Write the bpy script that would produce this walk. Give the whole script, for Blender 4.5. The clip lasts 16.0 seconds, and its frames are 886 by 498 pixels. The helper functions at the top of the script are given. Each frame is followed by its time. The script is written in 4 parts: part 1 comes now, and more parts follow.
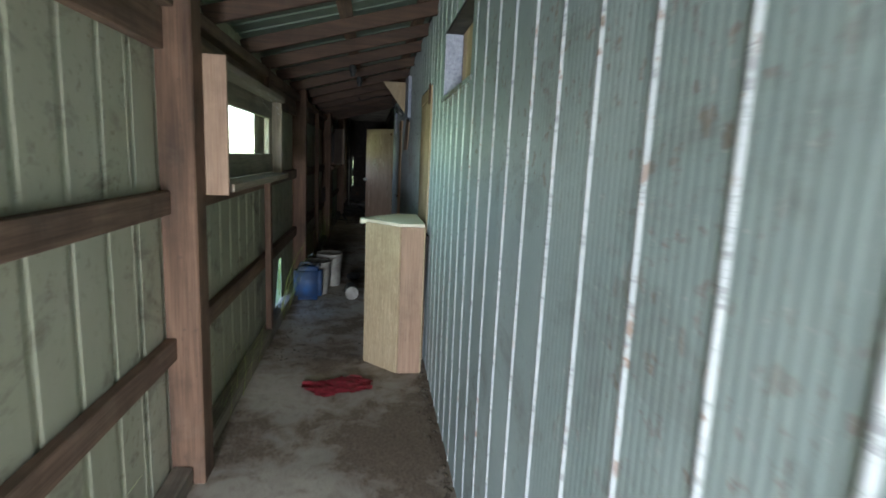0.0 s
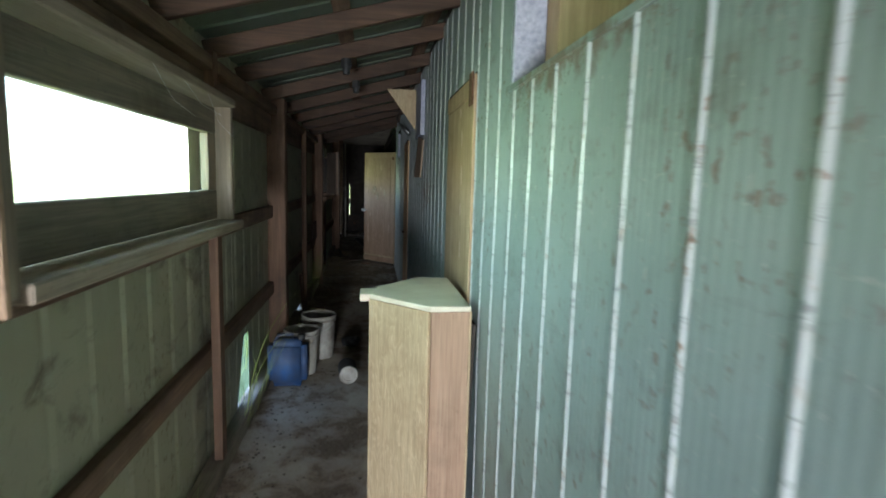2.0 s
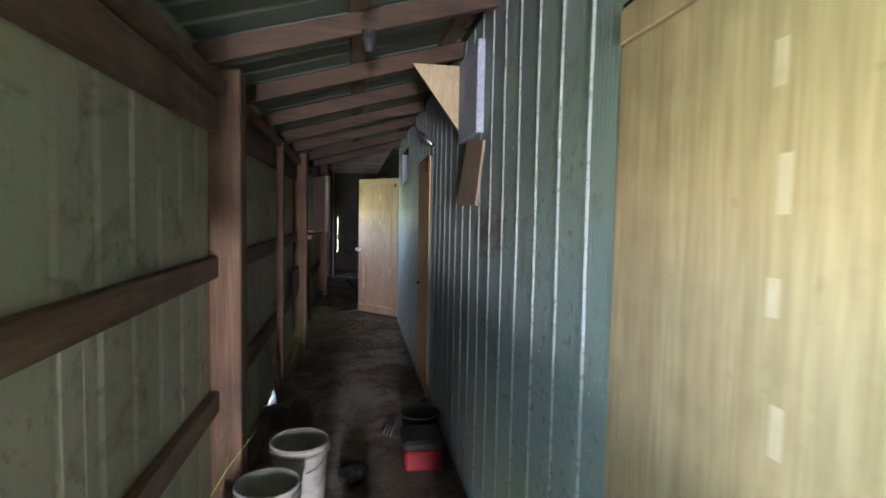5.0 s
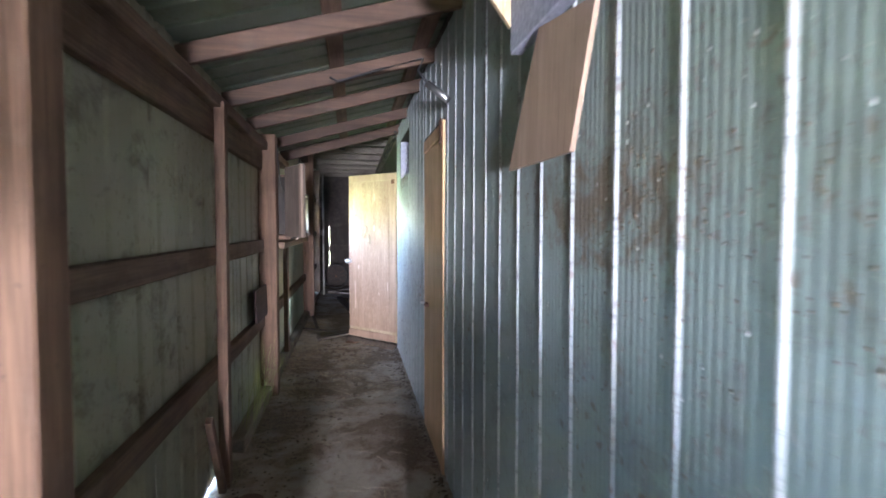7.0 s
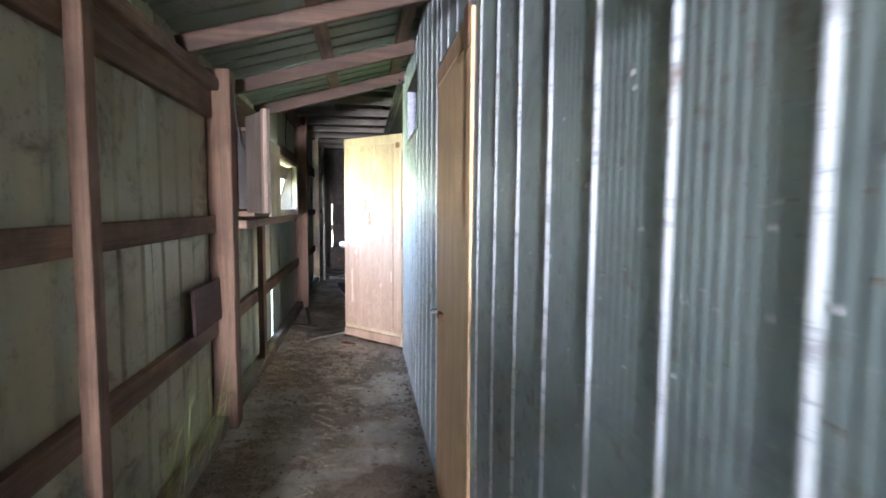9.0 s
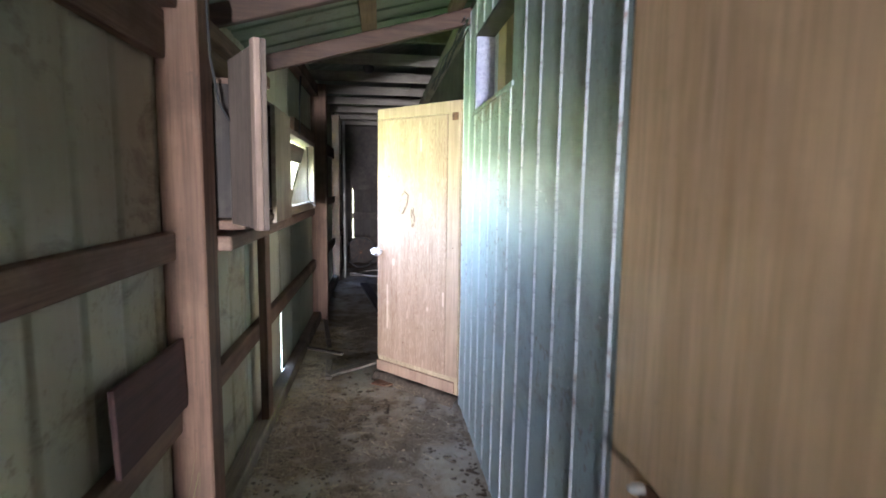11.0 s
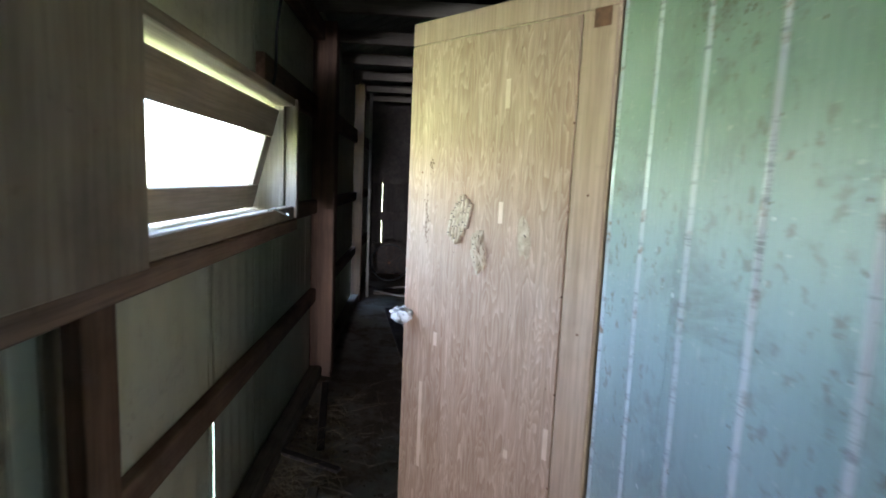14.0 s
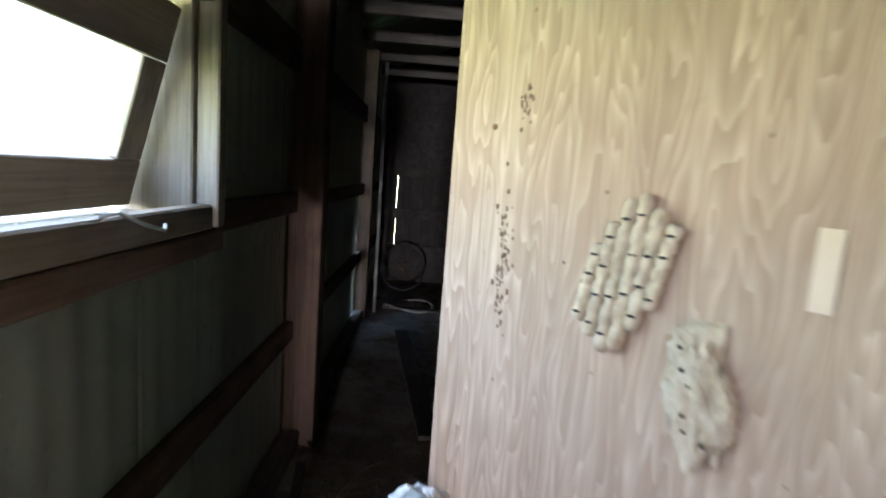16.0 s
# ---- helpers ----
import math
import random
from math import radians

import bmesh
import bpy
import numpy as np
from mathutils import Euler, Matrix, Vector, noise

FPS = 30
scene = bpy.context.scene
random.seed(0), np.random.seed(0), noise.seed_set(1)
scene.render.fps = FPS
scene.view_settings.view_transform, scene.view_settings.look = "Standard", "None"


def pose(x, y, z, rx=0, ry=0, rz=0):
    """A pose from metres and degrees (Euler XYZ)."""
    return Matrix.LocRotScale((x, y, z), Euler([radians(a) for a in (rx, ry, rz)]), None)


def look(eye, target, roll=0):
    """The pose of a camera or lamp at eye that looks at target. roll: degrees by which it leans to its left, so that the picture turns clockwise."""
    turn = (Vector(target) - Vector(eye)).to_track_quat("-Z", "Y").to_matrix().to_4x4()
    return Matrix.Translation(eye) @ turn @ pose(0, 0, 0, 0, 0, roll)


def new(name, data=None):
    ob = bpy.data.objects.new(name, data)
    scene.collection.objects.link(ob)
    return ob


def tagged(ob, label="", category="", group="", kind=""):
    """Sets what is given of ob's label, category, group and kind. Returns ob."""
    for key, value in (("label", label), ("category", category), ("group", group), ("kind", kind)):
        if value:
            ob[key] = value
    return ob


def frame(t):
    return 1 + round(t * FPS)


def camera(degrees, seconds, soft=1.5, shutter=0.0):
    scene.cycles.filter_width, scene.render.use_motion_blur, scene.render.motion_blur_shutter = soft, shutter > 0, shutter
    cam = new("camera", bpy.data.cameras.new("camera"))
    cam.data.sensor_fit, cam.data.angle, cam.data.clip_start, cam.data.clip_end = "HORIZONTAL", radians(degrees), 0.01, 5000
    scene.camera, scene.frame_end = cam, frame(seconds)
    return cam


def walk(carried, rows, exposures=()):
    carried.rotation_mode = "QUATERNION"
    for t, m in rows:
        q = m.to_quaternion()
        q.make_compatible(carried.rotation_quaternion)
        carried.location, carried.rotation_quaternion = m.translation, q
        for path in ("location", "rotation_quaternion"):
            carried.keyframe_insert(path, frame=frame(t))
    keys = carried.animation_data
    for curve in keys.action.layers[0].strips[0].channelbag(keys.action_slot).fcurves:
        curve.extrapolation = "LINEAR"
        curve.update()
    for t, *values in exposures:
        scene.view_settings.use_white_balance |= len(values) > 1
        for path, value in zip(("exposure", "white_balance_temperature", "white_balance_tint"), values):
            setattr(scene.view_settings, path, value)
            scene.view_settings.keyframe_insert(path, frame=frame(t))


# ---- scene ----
cam = camera(79.6, 16.0, soft=1.8, shutter=0.5)
PATH = [
    (0, (0.038, 1.33, 1.546), (0.306, 3.283, 1.209), 2.6),
    (0.5, (0.03, 1.722, 1.532), (0.304, 3.677, 1.208), 2.3),
    (1, (-0.011, 2.142, 1.559), (0.266, 4.098, 1.242), 2.1),
    (1.5, (0.015, 2.544, 1.565), (0.295, 4.502, 1.267), 1.8),
    (2, (-0.005, 2.89, 1.586), (0.269, 4.855, 1.335), 1.6),
    (2.5, (-0.111, 3.202, 1.59), (0.16, 5.173, 1.396), 1.8),
    (3, (-0.155, 3.526, 1.548), (0.122, 5.499, 1.376), 1.7),
    (3.5, (-0.095, 3.841, 1.564), (0.189, 5.814, 1.4), 1.3),
    (4, (-0.106, 4.166, 1.57), (0.198, 6.136, 1.414), 1.4),
    (4.2, (-0.136, 4.308, 1.586), (0.182, 6.276, 1.435), 1.5),
    (6.3, (-0.186, 5.729, 1.482), (0.145, 7.699, 1.393), 0.6),
    (6.5, (-0.139, 5.886, 1.47), (0.193, 7.857, 1.384), 0.4),
    (7, (-0.07, 6.272, 1.45), (0.266, 8.242, 1.366), 0.1),
    (7.5, (-0.046, 6.629, 1.427), (0.293, 8.598, 1.332), 0.3),
    (8, (0.044, 6.91, 1.424), (0.388, 8.877, 1.314), 0.3),
    (8.5, (0.115, 7.203, 1.406), (0.446, 9.171, 1.274), 0.1),
    (9, (0.095, 7.525, 1.404), (0.385, 9.497, 1.247), 0.4),
    (9.2, (0.092, 7.681, 1.412), (0.363, 9.655, 1.248), 0.4),
    (11.3, (-0.1, 9.181, 1.525), (0.131, 11.154, 1.293), 0.8),
    (11.5, (-0.078, 9.317, 1.533), (0.151, 11.29, 1.302), 0.7),
    (12, (-0.082, 9.685, 1.53), (0.135, 11.658, 1.291), 0.8),
    (12.5, (-0.103, 10.036, 1.54), (0.113, 12.01, 1.299), 0.9),
    (13, (-0.029, 10.396, 1.516), (0.178, 12.37, 1.274), 1.0),
    (13.5, (-0.038, 10.697, 1.511), (0.117, 12.674, 1.258), 1.5),
    (14, (-0.079, 11.054, 1.521), (0.027, 13.036, 1.269), 2.6),
    (14.5, (-0.054, 11.385, 1.493), (0.048, 13.365, 1.227), 2.9),
    (15, (-0.035, 11.71, 1.489), (0.055, 13.69, 1.218), 3.3),
    (15.5, (-0.075, 12.053, 1.485), (-0.017, 14.033, 1.213), 4.0),
    (16, (-0.133, 12.319, 1.484), (-0.082, 14.299, 1.211), 4.3),
]
EXPOSURES = [(0, 3.2, 6150, 6), (1.5, 3.7, 6250, 5), (2.5, 3.7, 6400, 7), (3.5, 3.6, 6500, 11), (4.2, 4.1, 6600, 12), (6.3, 6.3, 6100, 21), (8.0, 6.85, 6150, 19), (9.2, 7.1, 6150, 18),
             (11.5, 6.7, 6250, 18), (12.0, 6.5, 5850, 9), (12.5, 6.3, 6050, 12), (14.0, 5.55, 6200, 17), (15.0, 5.3, 6250, 18), (16.0, 5.3, 6250, 17)]
walk(cam, [(t, look(eye, target, roll)) for t, eye, target, roll in PATH], EXPOSURES)

# ---- world and light ----
world = bpy.data.worlds.new("world")
scene.world = world
world.use_nodes = True
wn = world.node_tree.nodes
sky = wn.new("ShaderNodeTexSky")
sky.sky_type = "NISHITA"
sky.sun_disc = False
sky.sun_elevation, sky.sun_rotation = radians(47), radians(121)
wn["Background"].inputs["Strength"].default_value = 0.15
world.node_tree.links.new(sky.outputs[0], wn["Background"].inputs["Color"])


def sun_lamp():
    data = bpy.data.lights.new("sun", "SUN")
    data.energy, data.angle, data.color = 5.0, radians(0.6), (1.0, 0.95, 0.86)
    ob = new("sun", data)
    ob.matrix_world = look((20, -12, 25), (0, 0, 0))


def window_light(name, eye, target, wide, high, watts, colour, spread=180):
    """An area lamp that fills an opening with the light from outside."""
    data = bpy.data.lights.new(name, "AREA")
    data.shape, data.size, data.size_y, data.energy, data.color = "RECTANGLE", wide, high, watts, colour
    data.spread = radians(spread)
    ob = new(name, data)
    ob.matrix_world = look(eye, target)
    return ob


sun_lamp()
SKY, LEAF = (0.76, 0.87, 1.0), (0.42, 1.0, 0.32)
window_light("daylight_window", (-0.95, 4.70, 1.70), (0.45, 4.70, 1.30), 1.60, 0.60, 1.25, (0.68, 1.0, 0.76), 110)
window_light("sky_light_window", (-1.02, 13.02, 1.66), (0.25, 12.95, 0.6), 1.3, 0.6, 0.36, SKY, 120)
window_light("garden_light_window", (-1.02, 13.02, 1.50), (0.45, 12.9, 1.9), 1.3, 0.5, 0.15, LEAF, 120)
window_light("entrance_light", (-0.46, -1.12, 0.85), (-0.40, -0.70, 0.35), 0.66, 1.3, 42, (0.87, 0.91, 1.0))

# ---- materials ----


class Nodes:
    """A node material with short calls."""

    def __init__(self, name):
        self.mat = bpy.data.materials.new(name)
        self.mat.use_nodes = True
        self.tree = self.mat.node_tree
        self.bsdf = self.tree.nodes["Principled BSDF"]
        self.coord = self.add("ShaderNodeTexCoord").outputs["Object"]
        self.rand = self.add("ShaderNodeObjectInfo").outputs["Random"]

    def add(self, kind, **props):
        n = self.tree.nodes.new(kind)
        for k, v in props.items():
            setattr(n, k, v)
        return n

    def link(self, a, b):
        self.tree.links.new(a, b)

    def scaled(self, sx, sy, sz):
        m = self.add("ShaderNodeMapping")
        m.inputs["Scale"].default_value = (sx, sy, sz)
        self.link(self.coord, m.inputs["Vector"])
        return m.outputs[0]

    def noise(self, vec, scale=1.0, detail=5.0, rough=0.55, distort=0.0, vary=True):
        n = self.add("ShaderNodeTexNoise", noise_dimensions="4D")
        n.inputs["Scale"].default_value, n.inputs["Detail"].default_value = scale, detail
        n.inputs["Roughness"].default_value, n.inputs["Distortion"].default_value = rough, distort
        self.link(vec, n.inputs["Vector"])
        if vary:
            self.link(self.maths("MULTIPLY", self.rand, 40.0), n.inputs["W"])
        return n.outputs["Fac"]

    def maths(self, op, a, b=0.0, clamp=False):
        n = self.add("ShaderNodeMath", operation=op, use_clamp=clamp)
        for i, v in enumerate((a, b)):
            if isinstance(v, (int, float)):
                n.inputs[i].default_value = v
            else:
                self.link(v, n.inputs[i])
        return n.outputs[0]

    def ramp(self, fac, *stops):
        n = self.add("ShaderNodeValToRGB")
        while len(n.color_ramp.elements) < len(stops):
            n.color_ramp.elements.new(0.5)
        for e, (at, c) in zip(n.color_ramp.elements, stops):
            e.position = at
            e.color = (*c, 1) if isinstance(c, tuple) else (c, c, c, 1)
        self.link(fac, n.inputs[0])
        return n.outputs[0]

    def mix(self, fac, a, b):
        n = self.add("ShaderNodeMix", data_type="RGBA")
        for i, v in ((0, fac), (6, a), (7, b)):
            if isinstance(v, tuple):
                n.inputs[i].default_value = (*v, 1)
            elif isinstance(v, (int, float)):
                n.inputs[i].default_value = v
            else:
                self.link(v, n.inputs[i])
        return n.outputs[2]

    def bump(self, height, strength, distance, after=None):
        n = self.add("ShaderNodeBump")
        n.inputs["Strength"].default_value, n.inputs["Distance"].default_value = strength, distance
        self.link(height, n.inputs["Height"])
        if after is not None:
            self.link(after, n.inputs["Normal"])
        return n.outputs[0]

    def done(self, colour, rough, normal=None, metallic=0.0, specular=0.5):
        for name, v in (("Base Color", colour), ("Roughness", rough), ("Normal", normal), ("Metallic", metallic), ("Specular IOR Level", specular)):
            if v is None:
                continue
            if isinstance(v, tuple):
                self.bsdf.inputs[name].default_value = (*v, 1)
            elif isinstance(v, (int, float)):
                self.bsdf.inputs[name].default_value = v
            else:
                self.link(v, self.bsdf.inputs[name])
        return self.mat


def wood(name, dark, light, axis, rough=0.72, dirt=(0.05, 0.035, 0.028), dirty=0.5, figure=0.0, dusty=0.35):
    """Sawn timber with its grain along the axis, stained and dusty."""
    n = Nodes(name)
    s = [16.0, 16.0, 16.0]
    s["xyz".index(axis)] = 0.8
    grain = n.noise(n.scaled(*s), 1.0, 6.0, 0.6, 0.6)
    if figure:
        s2 = [19.0, 19.0, 19.0]
        s2["xyz".index(axis)] = 2.8
        big = n.noise(n.scaled(*s2), 1.0, 2.5, 0.45, 0.3)
        rings = n.maths("FRACT", n.maths("MULTIPLY", big, 17.0))
        rings = n.maths("MULTIPLY", rings, rings)
        grain = n.maths("ADD", n.maths("MULTIPLY", grain, 1 - figure), n.maths("MULTIPLY", rings, figure))
    fine = [130.0, 130.0, 130.0]
    fine["xyz".index(axis)] = 5.0
    fibre = n.noise(n.scaled(*fine), 1.0, 2.0, 0.5)
    col = n.ramp(grain, (0.28, dark), (0.68, light))
    col = n.mix(n.maths("MULTIPLY", n.ramp(fibre, (0.35, 1.0), (0.6, 0.0)), 0.35), col, tuple(c * 0.55 for c in dark))
    patch = n.noise(n.coord, 3.2, 5.0, 0.62)
    col = n.mix(n.maths("MULTIPLY", n.ramp(patch, (0.48, 0.0), (0.70, 1.0)), dirty), col, dirt)
    spots = n.noise(n.coord, 34.0, 2.0, 0.5)
    col = n.mix(n.maths("MULTIPLY", n.ramp(spots, (0.66, 0.0), (0.72, 1.0)), 0.5 * dirty), col, dirt)
    dust = n.noise(n.coord, 5.5, 6.0, 0.7, 0.4)
    col = n.mix(n.maths("MULTIPLY", n.ramp(dust, (0.52, 0.0), (0.72, 1.0)), dusty * dirty), col, tuple(0.4 * c + 0.6 * g for c, g in zip(light, (0.34, 0.29, 0.23))))
    b = n.bump(grain, 0.35, 0.004)
    b = n.bump(fibre, 0.4, 0.0015, b)
    return n.done(col, n.ramp(patch, (0.3, rough - 0.1), (0.7, min(1.0, rough + 0.15))), b, specular=0.35)


def sheet_metal(name, paint, dust, rust, rough, rusty=0.6, scuffs=0.5, smear=0.0, scratch=0.0, stains=(), metallic=0.0):
    """Painted ribbed steel: dusty, scuffed, with rust spots and fine rolled lines."""
    n = Nodes(name)
    big = n.noise(n.scaled(1.0, 1.0, 0.45), 2.1, 5.0, 0.6, 0.4)
    col = n.ramp(big, (0.3, paint), (0.72, dust))
    streak = n.noise(n.scaled(1.0, 26.0, 1.1), 1.0, 4.0, 0.6)
    col = n.mix(n.maths("MULTIPLY", n.ramp(streak, (0.52, 0.0), (0.72, 1.0)), 0.35), col, dust)
    spots = n.noise(n.scaled(1.0, 1.0, 0.8), 36.0, 5.0, 0.66)
    where = n.noise(n.coord, 1.7, 3.0, 0.55)
    mask = n.maths("MULTIPLY", n.ramp(spots, (0.56, 0.0), (0.63, 1.0)), n.ramp(where, (0.40, 0.0), (0.60, 1.0)))
    col = n.mix(n.maths("MULTIPLY", mask, rusty), col, rust)
    scuff = n.noise(n.scaled(1.0, 30.0, 9.0), 2.0, 3.0, 0.5)
    col = n.mix(n.maths("MULTIPLY", n.ramp(scuff, (0.66, 0.0), (0.72, 1.0)), scuffs), col, (0.50, 0.50, 0.47))
    for (y, z), (ry, rz) in stains:
        m = n.add("ShaderNodeMapping")
        m.inputs["Location"].default_value = (0, -y / ry, -z / rz)
        m.inputs["Scale"].default_value = (0, 1 / ry, 1 / rz)
        n.link(n.coord, m.inputs["Vector"])
        far = n.add("ShaderNodeVectorMath", operation="LENGTH")
        n.link(m.outputs[0], far.inputs[0])
        blot = n.noise(n.scaled(1.0, 1.0, 0.7), 16.0, 6.0, 0.72, 0.5)
        blot = n.maths("SUBTRACT", blot, n.maths("MULTIPLY", far.outputs["Value"], 0.22))
        col = n.mix(n.maths("MULTIPLY", n.ramp(blot, (0.30, 0.0), (0.46, 1.0)), 0.75), col, (0.17, 0.10, 0.062))
    if smear:
        mud = n.noise(n.scaled(1.0, 1.0, 1.6), 2.6, 6.0, 0.68, 0.8)
        col = n.mix(n.maths("MULTIPLY", n.ramp(mud, (0.53, 0.0), (0.68, 1.0)), smear), col, (0.10, 0.075, 0.055))
    chips = n.noise(n.scaled(1.0, 1.0, 1.3), 60.0, 3.0, 0.6)
    col = n.mix(n.maths("MULTIPLY", n.ramp(chips, (0.64, 0.0), (0.69, 1.0)), scuffs), col, (0.52, 0.52, 0.50))
    if scratch:
        nick = n.noise(n.scaled(1.0, 7.0, 30.0), 1.0, 6.0, 0.8, 0.6)
        nick = n.ramp(nick, (0.52, 0.0), (0.60, 1.0))
        col = n.mix(n.maths("MULTIPLY", nick, scratch), col, (0.09, 0.085, 0.08))
    rmap = n.maths("ADD", n.maths("MULTIPLY", big, 0.22), n.maths("MULTIPLY", mask, 0.35))
    rmap = n.maths("ADD", rmap, rough - 0.1)
    b = n.bump(n.noise(n.coord, 9.0, 4.0, 0.6), 0.25, 0.004)
    b = n.bump(spots, 0.2, 0.0015, b)
    bare = n.maths("SUBTRACT", 1.0, n.maths("MAXIMUM", mask, n.maths("MULTIPLY", n.ramp(big, (0.5, 0.0), (0.75, 1.0)), 0.5)))
    return n.done(col, rmap, b, n.maths("MULTIPLY", bare, metallic), specular=0.5)


def plain(name, a, b, rough=0.6, scale=12.0, bump=0.2, metallic=0.0, dirt=None):
    n = Nodes(name)
    f = n.noise(n.coord, scale, 5.0, 0.6)
    col = n.ramp(f, (0.35, a), (0.68, b))
    if dirt:
        m = n.noise(n.coord, scale * 0.45, 5.0, 0.65)
        col = n.mix(n.ramp(m, (0.46, 0.0), (0.66, 1.0)), col, dirt)
    return n.done(col, rough, n.bump(f, bump, 0.004), metallic)


def floor_material():
    """Old concrete under trodden mud, chaff and stains."""
    n = Nodes("muddy_concrete")
    fine = n.noise(n.coord, 55.0, 5.0, 0.6, vary=False)
    mid = n.noise(n.coord, 6.0, 6.0, 0.68, 0.5, vary=False)
    wide = n.noise(n.coord, 1.1, 4.0, 0.55, 0.3, vary=False)
    stone = n.ramp(mid, (0.3, (0.31, 0.265, 0.215)), (0.62, (0.52, 0.455, 0.38)))
    mud = n.ramp(fine, (0.3, (0.115, 0.082, 0.060)), (0.7, (0.27, 0.20, 0.145)))
    cover = n.maths("ADD", n.maths("MULTIPLY", mid, 0.75), n.maths("MULTIPLY", wide, 0.9))
    col = n.mix(n.ramp(cover, (0.72, 0.0), (0.88, 1.0)), stone, mud)
    col = n.mix(n.maths("MULTIPLY", n.ramp(fine, (0.6, 0.0), (0.7, 1.0)), 0.4), col, (0.07, 0.05, 0.038))
    b = n.bump(mid, 0.5, 0.012)
    b = n.bump(fine, 0.5, 0.003, b)
    return n.done(col, n.ramp(cover, (0.7, 0.62), (0.9, 0.92)), b, specular=0.3)


def glass_material():
    n = Nodes("dusty_glass")
    t = n.tree
    clear, gloss, mixer = n.add("ShaderNodeBsdfTransparent"), n.add("ShaderNodeBsdfGlossy"), n.add("ShaderNodeMixShader")
    gloss.inputs["Roughness"].default_value = 0.05
    clear.inputs["Color"].default_value = (0.93, 0.96, 0.94, 1)
    mixer.inputs[0].default_value = 0.06
    n.link(clear.outputs[0], mixer.inputs[1])
    n.link(gloss.outputs[0], mixer.inputs[2])
    n.link(mixer.outputs[0], t.nodes["Material Output"].inputs["Surface"])
    return n.mat


RED_Y = wood("red_brown_timber_y", (0.095, 0.055, 0.036), (0.27, 0.165, 0.112), "y", dirt=(0.075, 0.05, 0.036), dirty=0.7, dusty=0.35)
RED_Z = wood("red_brown_timber_z", (0.072, 0.038, 0.024), (0.235, 0.130, 0.080), "z", dirty=0.7, dusty=0.2)
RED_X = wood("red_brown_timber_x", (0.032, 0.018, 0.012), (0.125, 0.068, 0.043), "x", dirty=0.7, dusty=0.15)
GREY_X = wood("grey_brown_timber_x", (0.10, 0.085, 0.065), (0.27, 0.23, 0.18), "x")
GREY_Y = wood("grey_timber_y", (0.13, 0.10, 0.075), (0.29, 0.24, 0.185), "y")
PINE_Z = wood("pale_pine_z", (0.44, 0.32, 0.195), (0.64, 0.505, 0.325), "z", dirt=(0.26, 0.165, 0.095), dirty=0.45, figure=0.25)
PINE_Y = wood("weathered_pine_y", (0.23, 0.175, 0.13), (0.40, 0.32, 0.245), "y", dirty=0.3)
FRAME_Z = wood("weathered_pine_z", (0.23, 0.175, 0.13), (0.40, 0.32, 0.245), "z", dirty=0.3)
PINK_Z = wood("pink_pine_z", (0.34, 0.205, 0.135), (0.49, 0.325, 0.225), "z", dirty=0.4)
PLY_Z = wood("fir_plywood_z", (0.36, 0.222, 0.145), (0.57, 0.40, 0.29), "z", dirt=(0.30, 0.19, 0.13), dirty=0.4, figure=0.30)
PLY_TAN = wood("tan_plywood", (0.38, 0.24, 0.155), (0.54, 0.38, 0.27), "z", dirty=0.2)
YELLOW_Z = wood("yellow_board_z", (0.43, 0.28, 0.16), (0.60, 0.43, 0.27), "z", dirt=(0.16, 0.10, 0.05), dirty=0.35)
DOOR_TAN = wood("orange_plywood", (0.66, 0.415, 0.22), (0.82, 0.565, 0.335), "z", dirty=0.15)
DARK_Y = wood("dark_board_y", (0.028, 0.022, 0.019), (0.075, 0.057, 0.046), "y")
# Near-black base colour stands in for shade at the unlit far end.
DARK_Z = wood("shade_dark_board_z", (0.022, 0.017, 0.014), (0.058, 0.045, 0.036), "z")
GREY_Z = wood("weathered_plywood_z", (0.24, 0.18, 0.137), (0.40, 0.31, 0.24), "z", dirt=(0.14, 0.10, 0.075), dirty=0.6)
BOARD_Y = wood("brown_cupboard_board_y", (0.075, 0.042, 0.027), (0.23, 0.145, 0.098), "y", dirt=(0.035, 0.023, 0.017), dirty=0.8)
MINT = plain("mint_cream_paint", (0.70, 0.61, 0.47), (0.80, 0.72, 0.58), 0.65, 7.0, 0.1, dirt=(0.60, 0.52, 0.40))
STAINS = (((7.32, 1.50), (0.50, 0.16)), ((4.15, 1.88), (0.55, 0.06)), ((11.65, 1.93), (0.5, 0.08)))
METAL = sheet_metal("galvanised_ribbed_steel", (0.262, 0.325, 0.315), (0.365, 0.43, 0.42), (0.20, 0.11, 0.06), 0.55, rusty=0.6, smear=0.4, scuffs=0.6, metallic=0.22, stains=STAINS)
# Rubbed, scratched rib faces; the paler base colour also paints in their highlight.
CREST = sheet_metal("rubbed_rib_highlight", (0.42, 0.445, 0.46), (0.57, 0.59, 0.60), (0.20, 0.10, 0.05), 0.22, rusty=0.9, scratch=0.5)
SIDING = sheet_metal("pale_green_siding", (0.34, 0.325, 0.225), (0.44, 0.42, 0.315), (0.16, 0.12, 0.08), 0.55, rusty=0.45, scuffs=0.1, smear=0.8)
# Cleaner sheets; base colour also raised to stand in for missing bounce light.
SIDING_CLEAN_LIT = sheet_metal("clean_lit_green_siding", (0.50, 0.51, 0.385), (0.61, 0.615, 0.49), (0.16, 0.12, 0.08), 0.55, rusty=0.25, scuffs=0.1, smear=0.15)
ROOFING = sheet_metal("green_grey_roofing", (0.115, 0.150, 0.110), (0.18, 0.215, 0.165), (0.15, 0.09, 0.06), 0.5, rusty=0.4, scuffs=0.1)
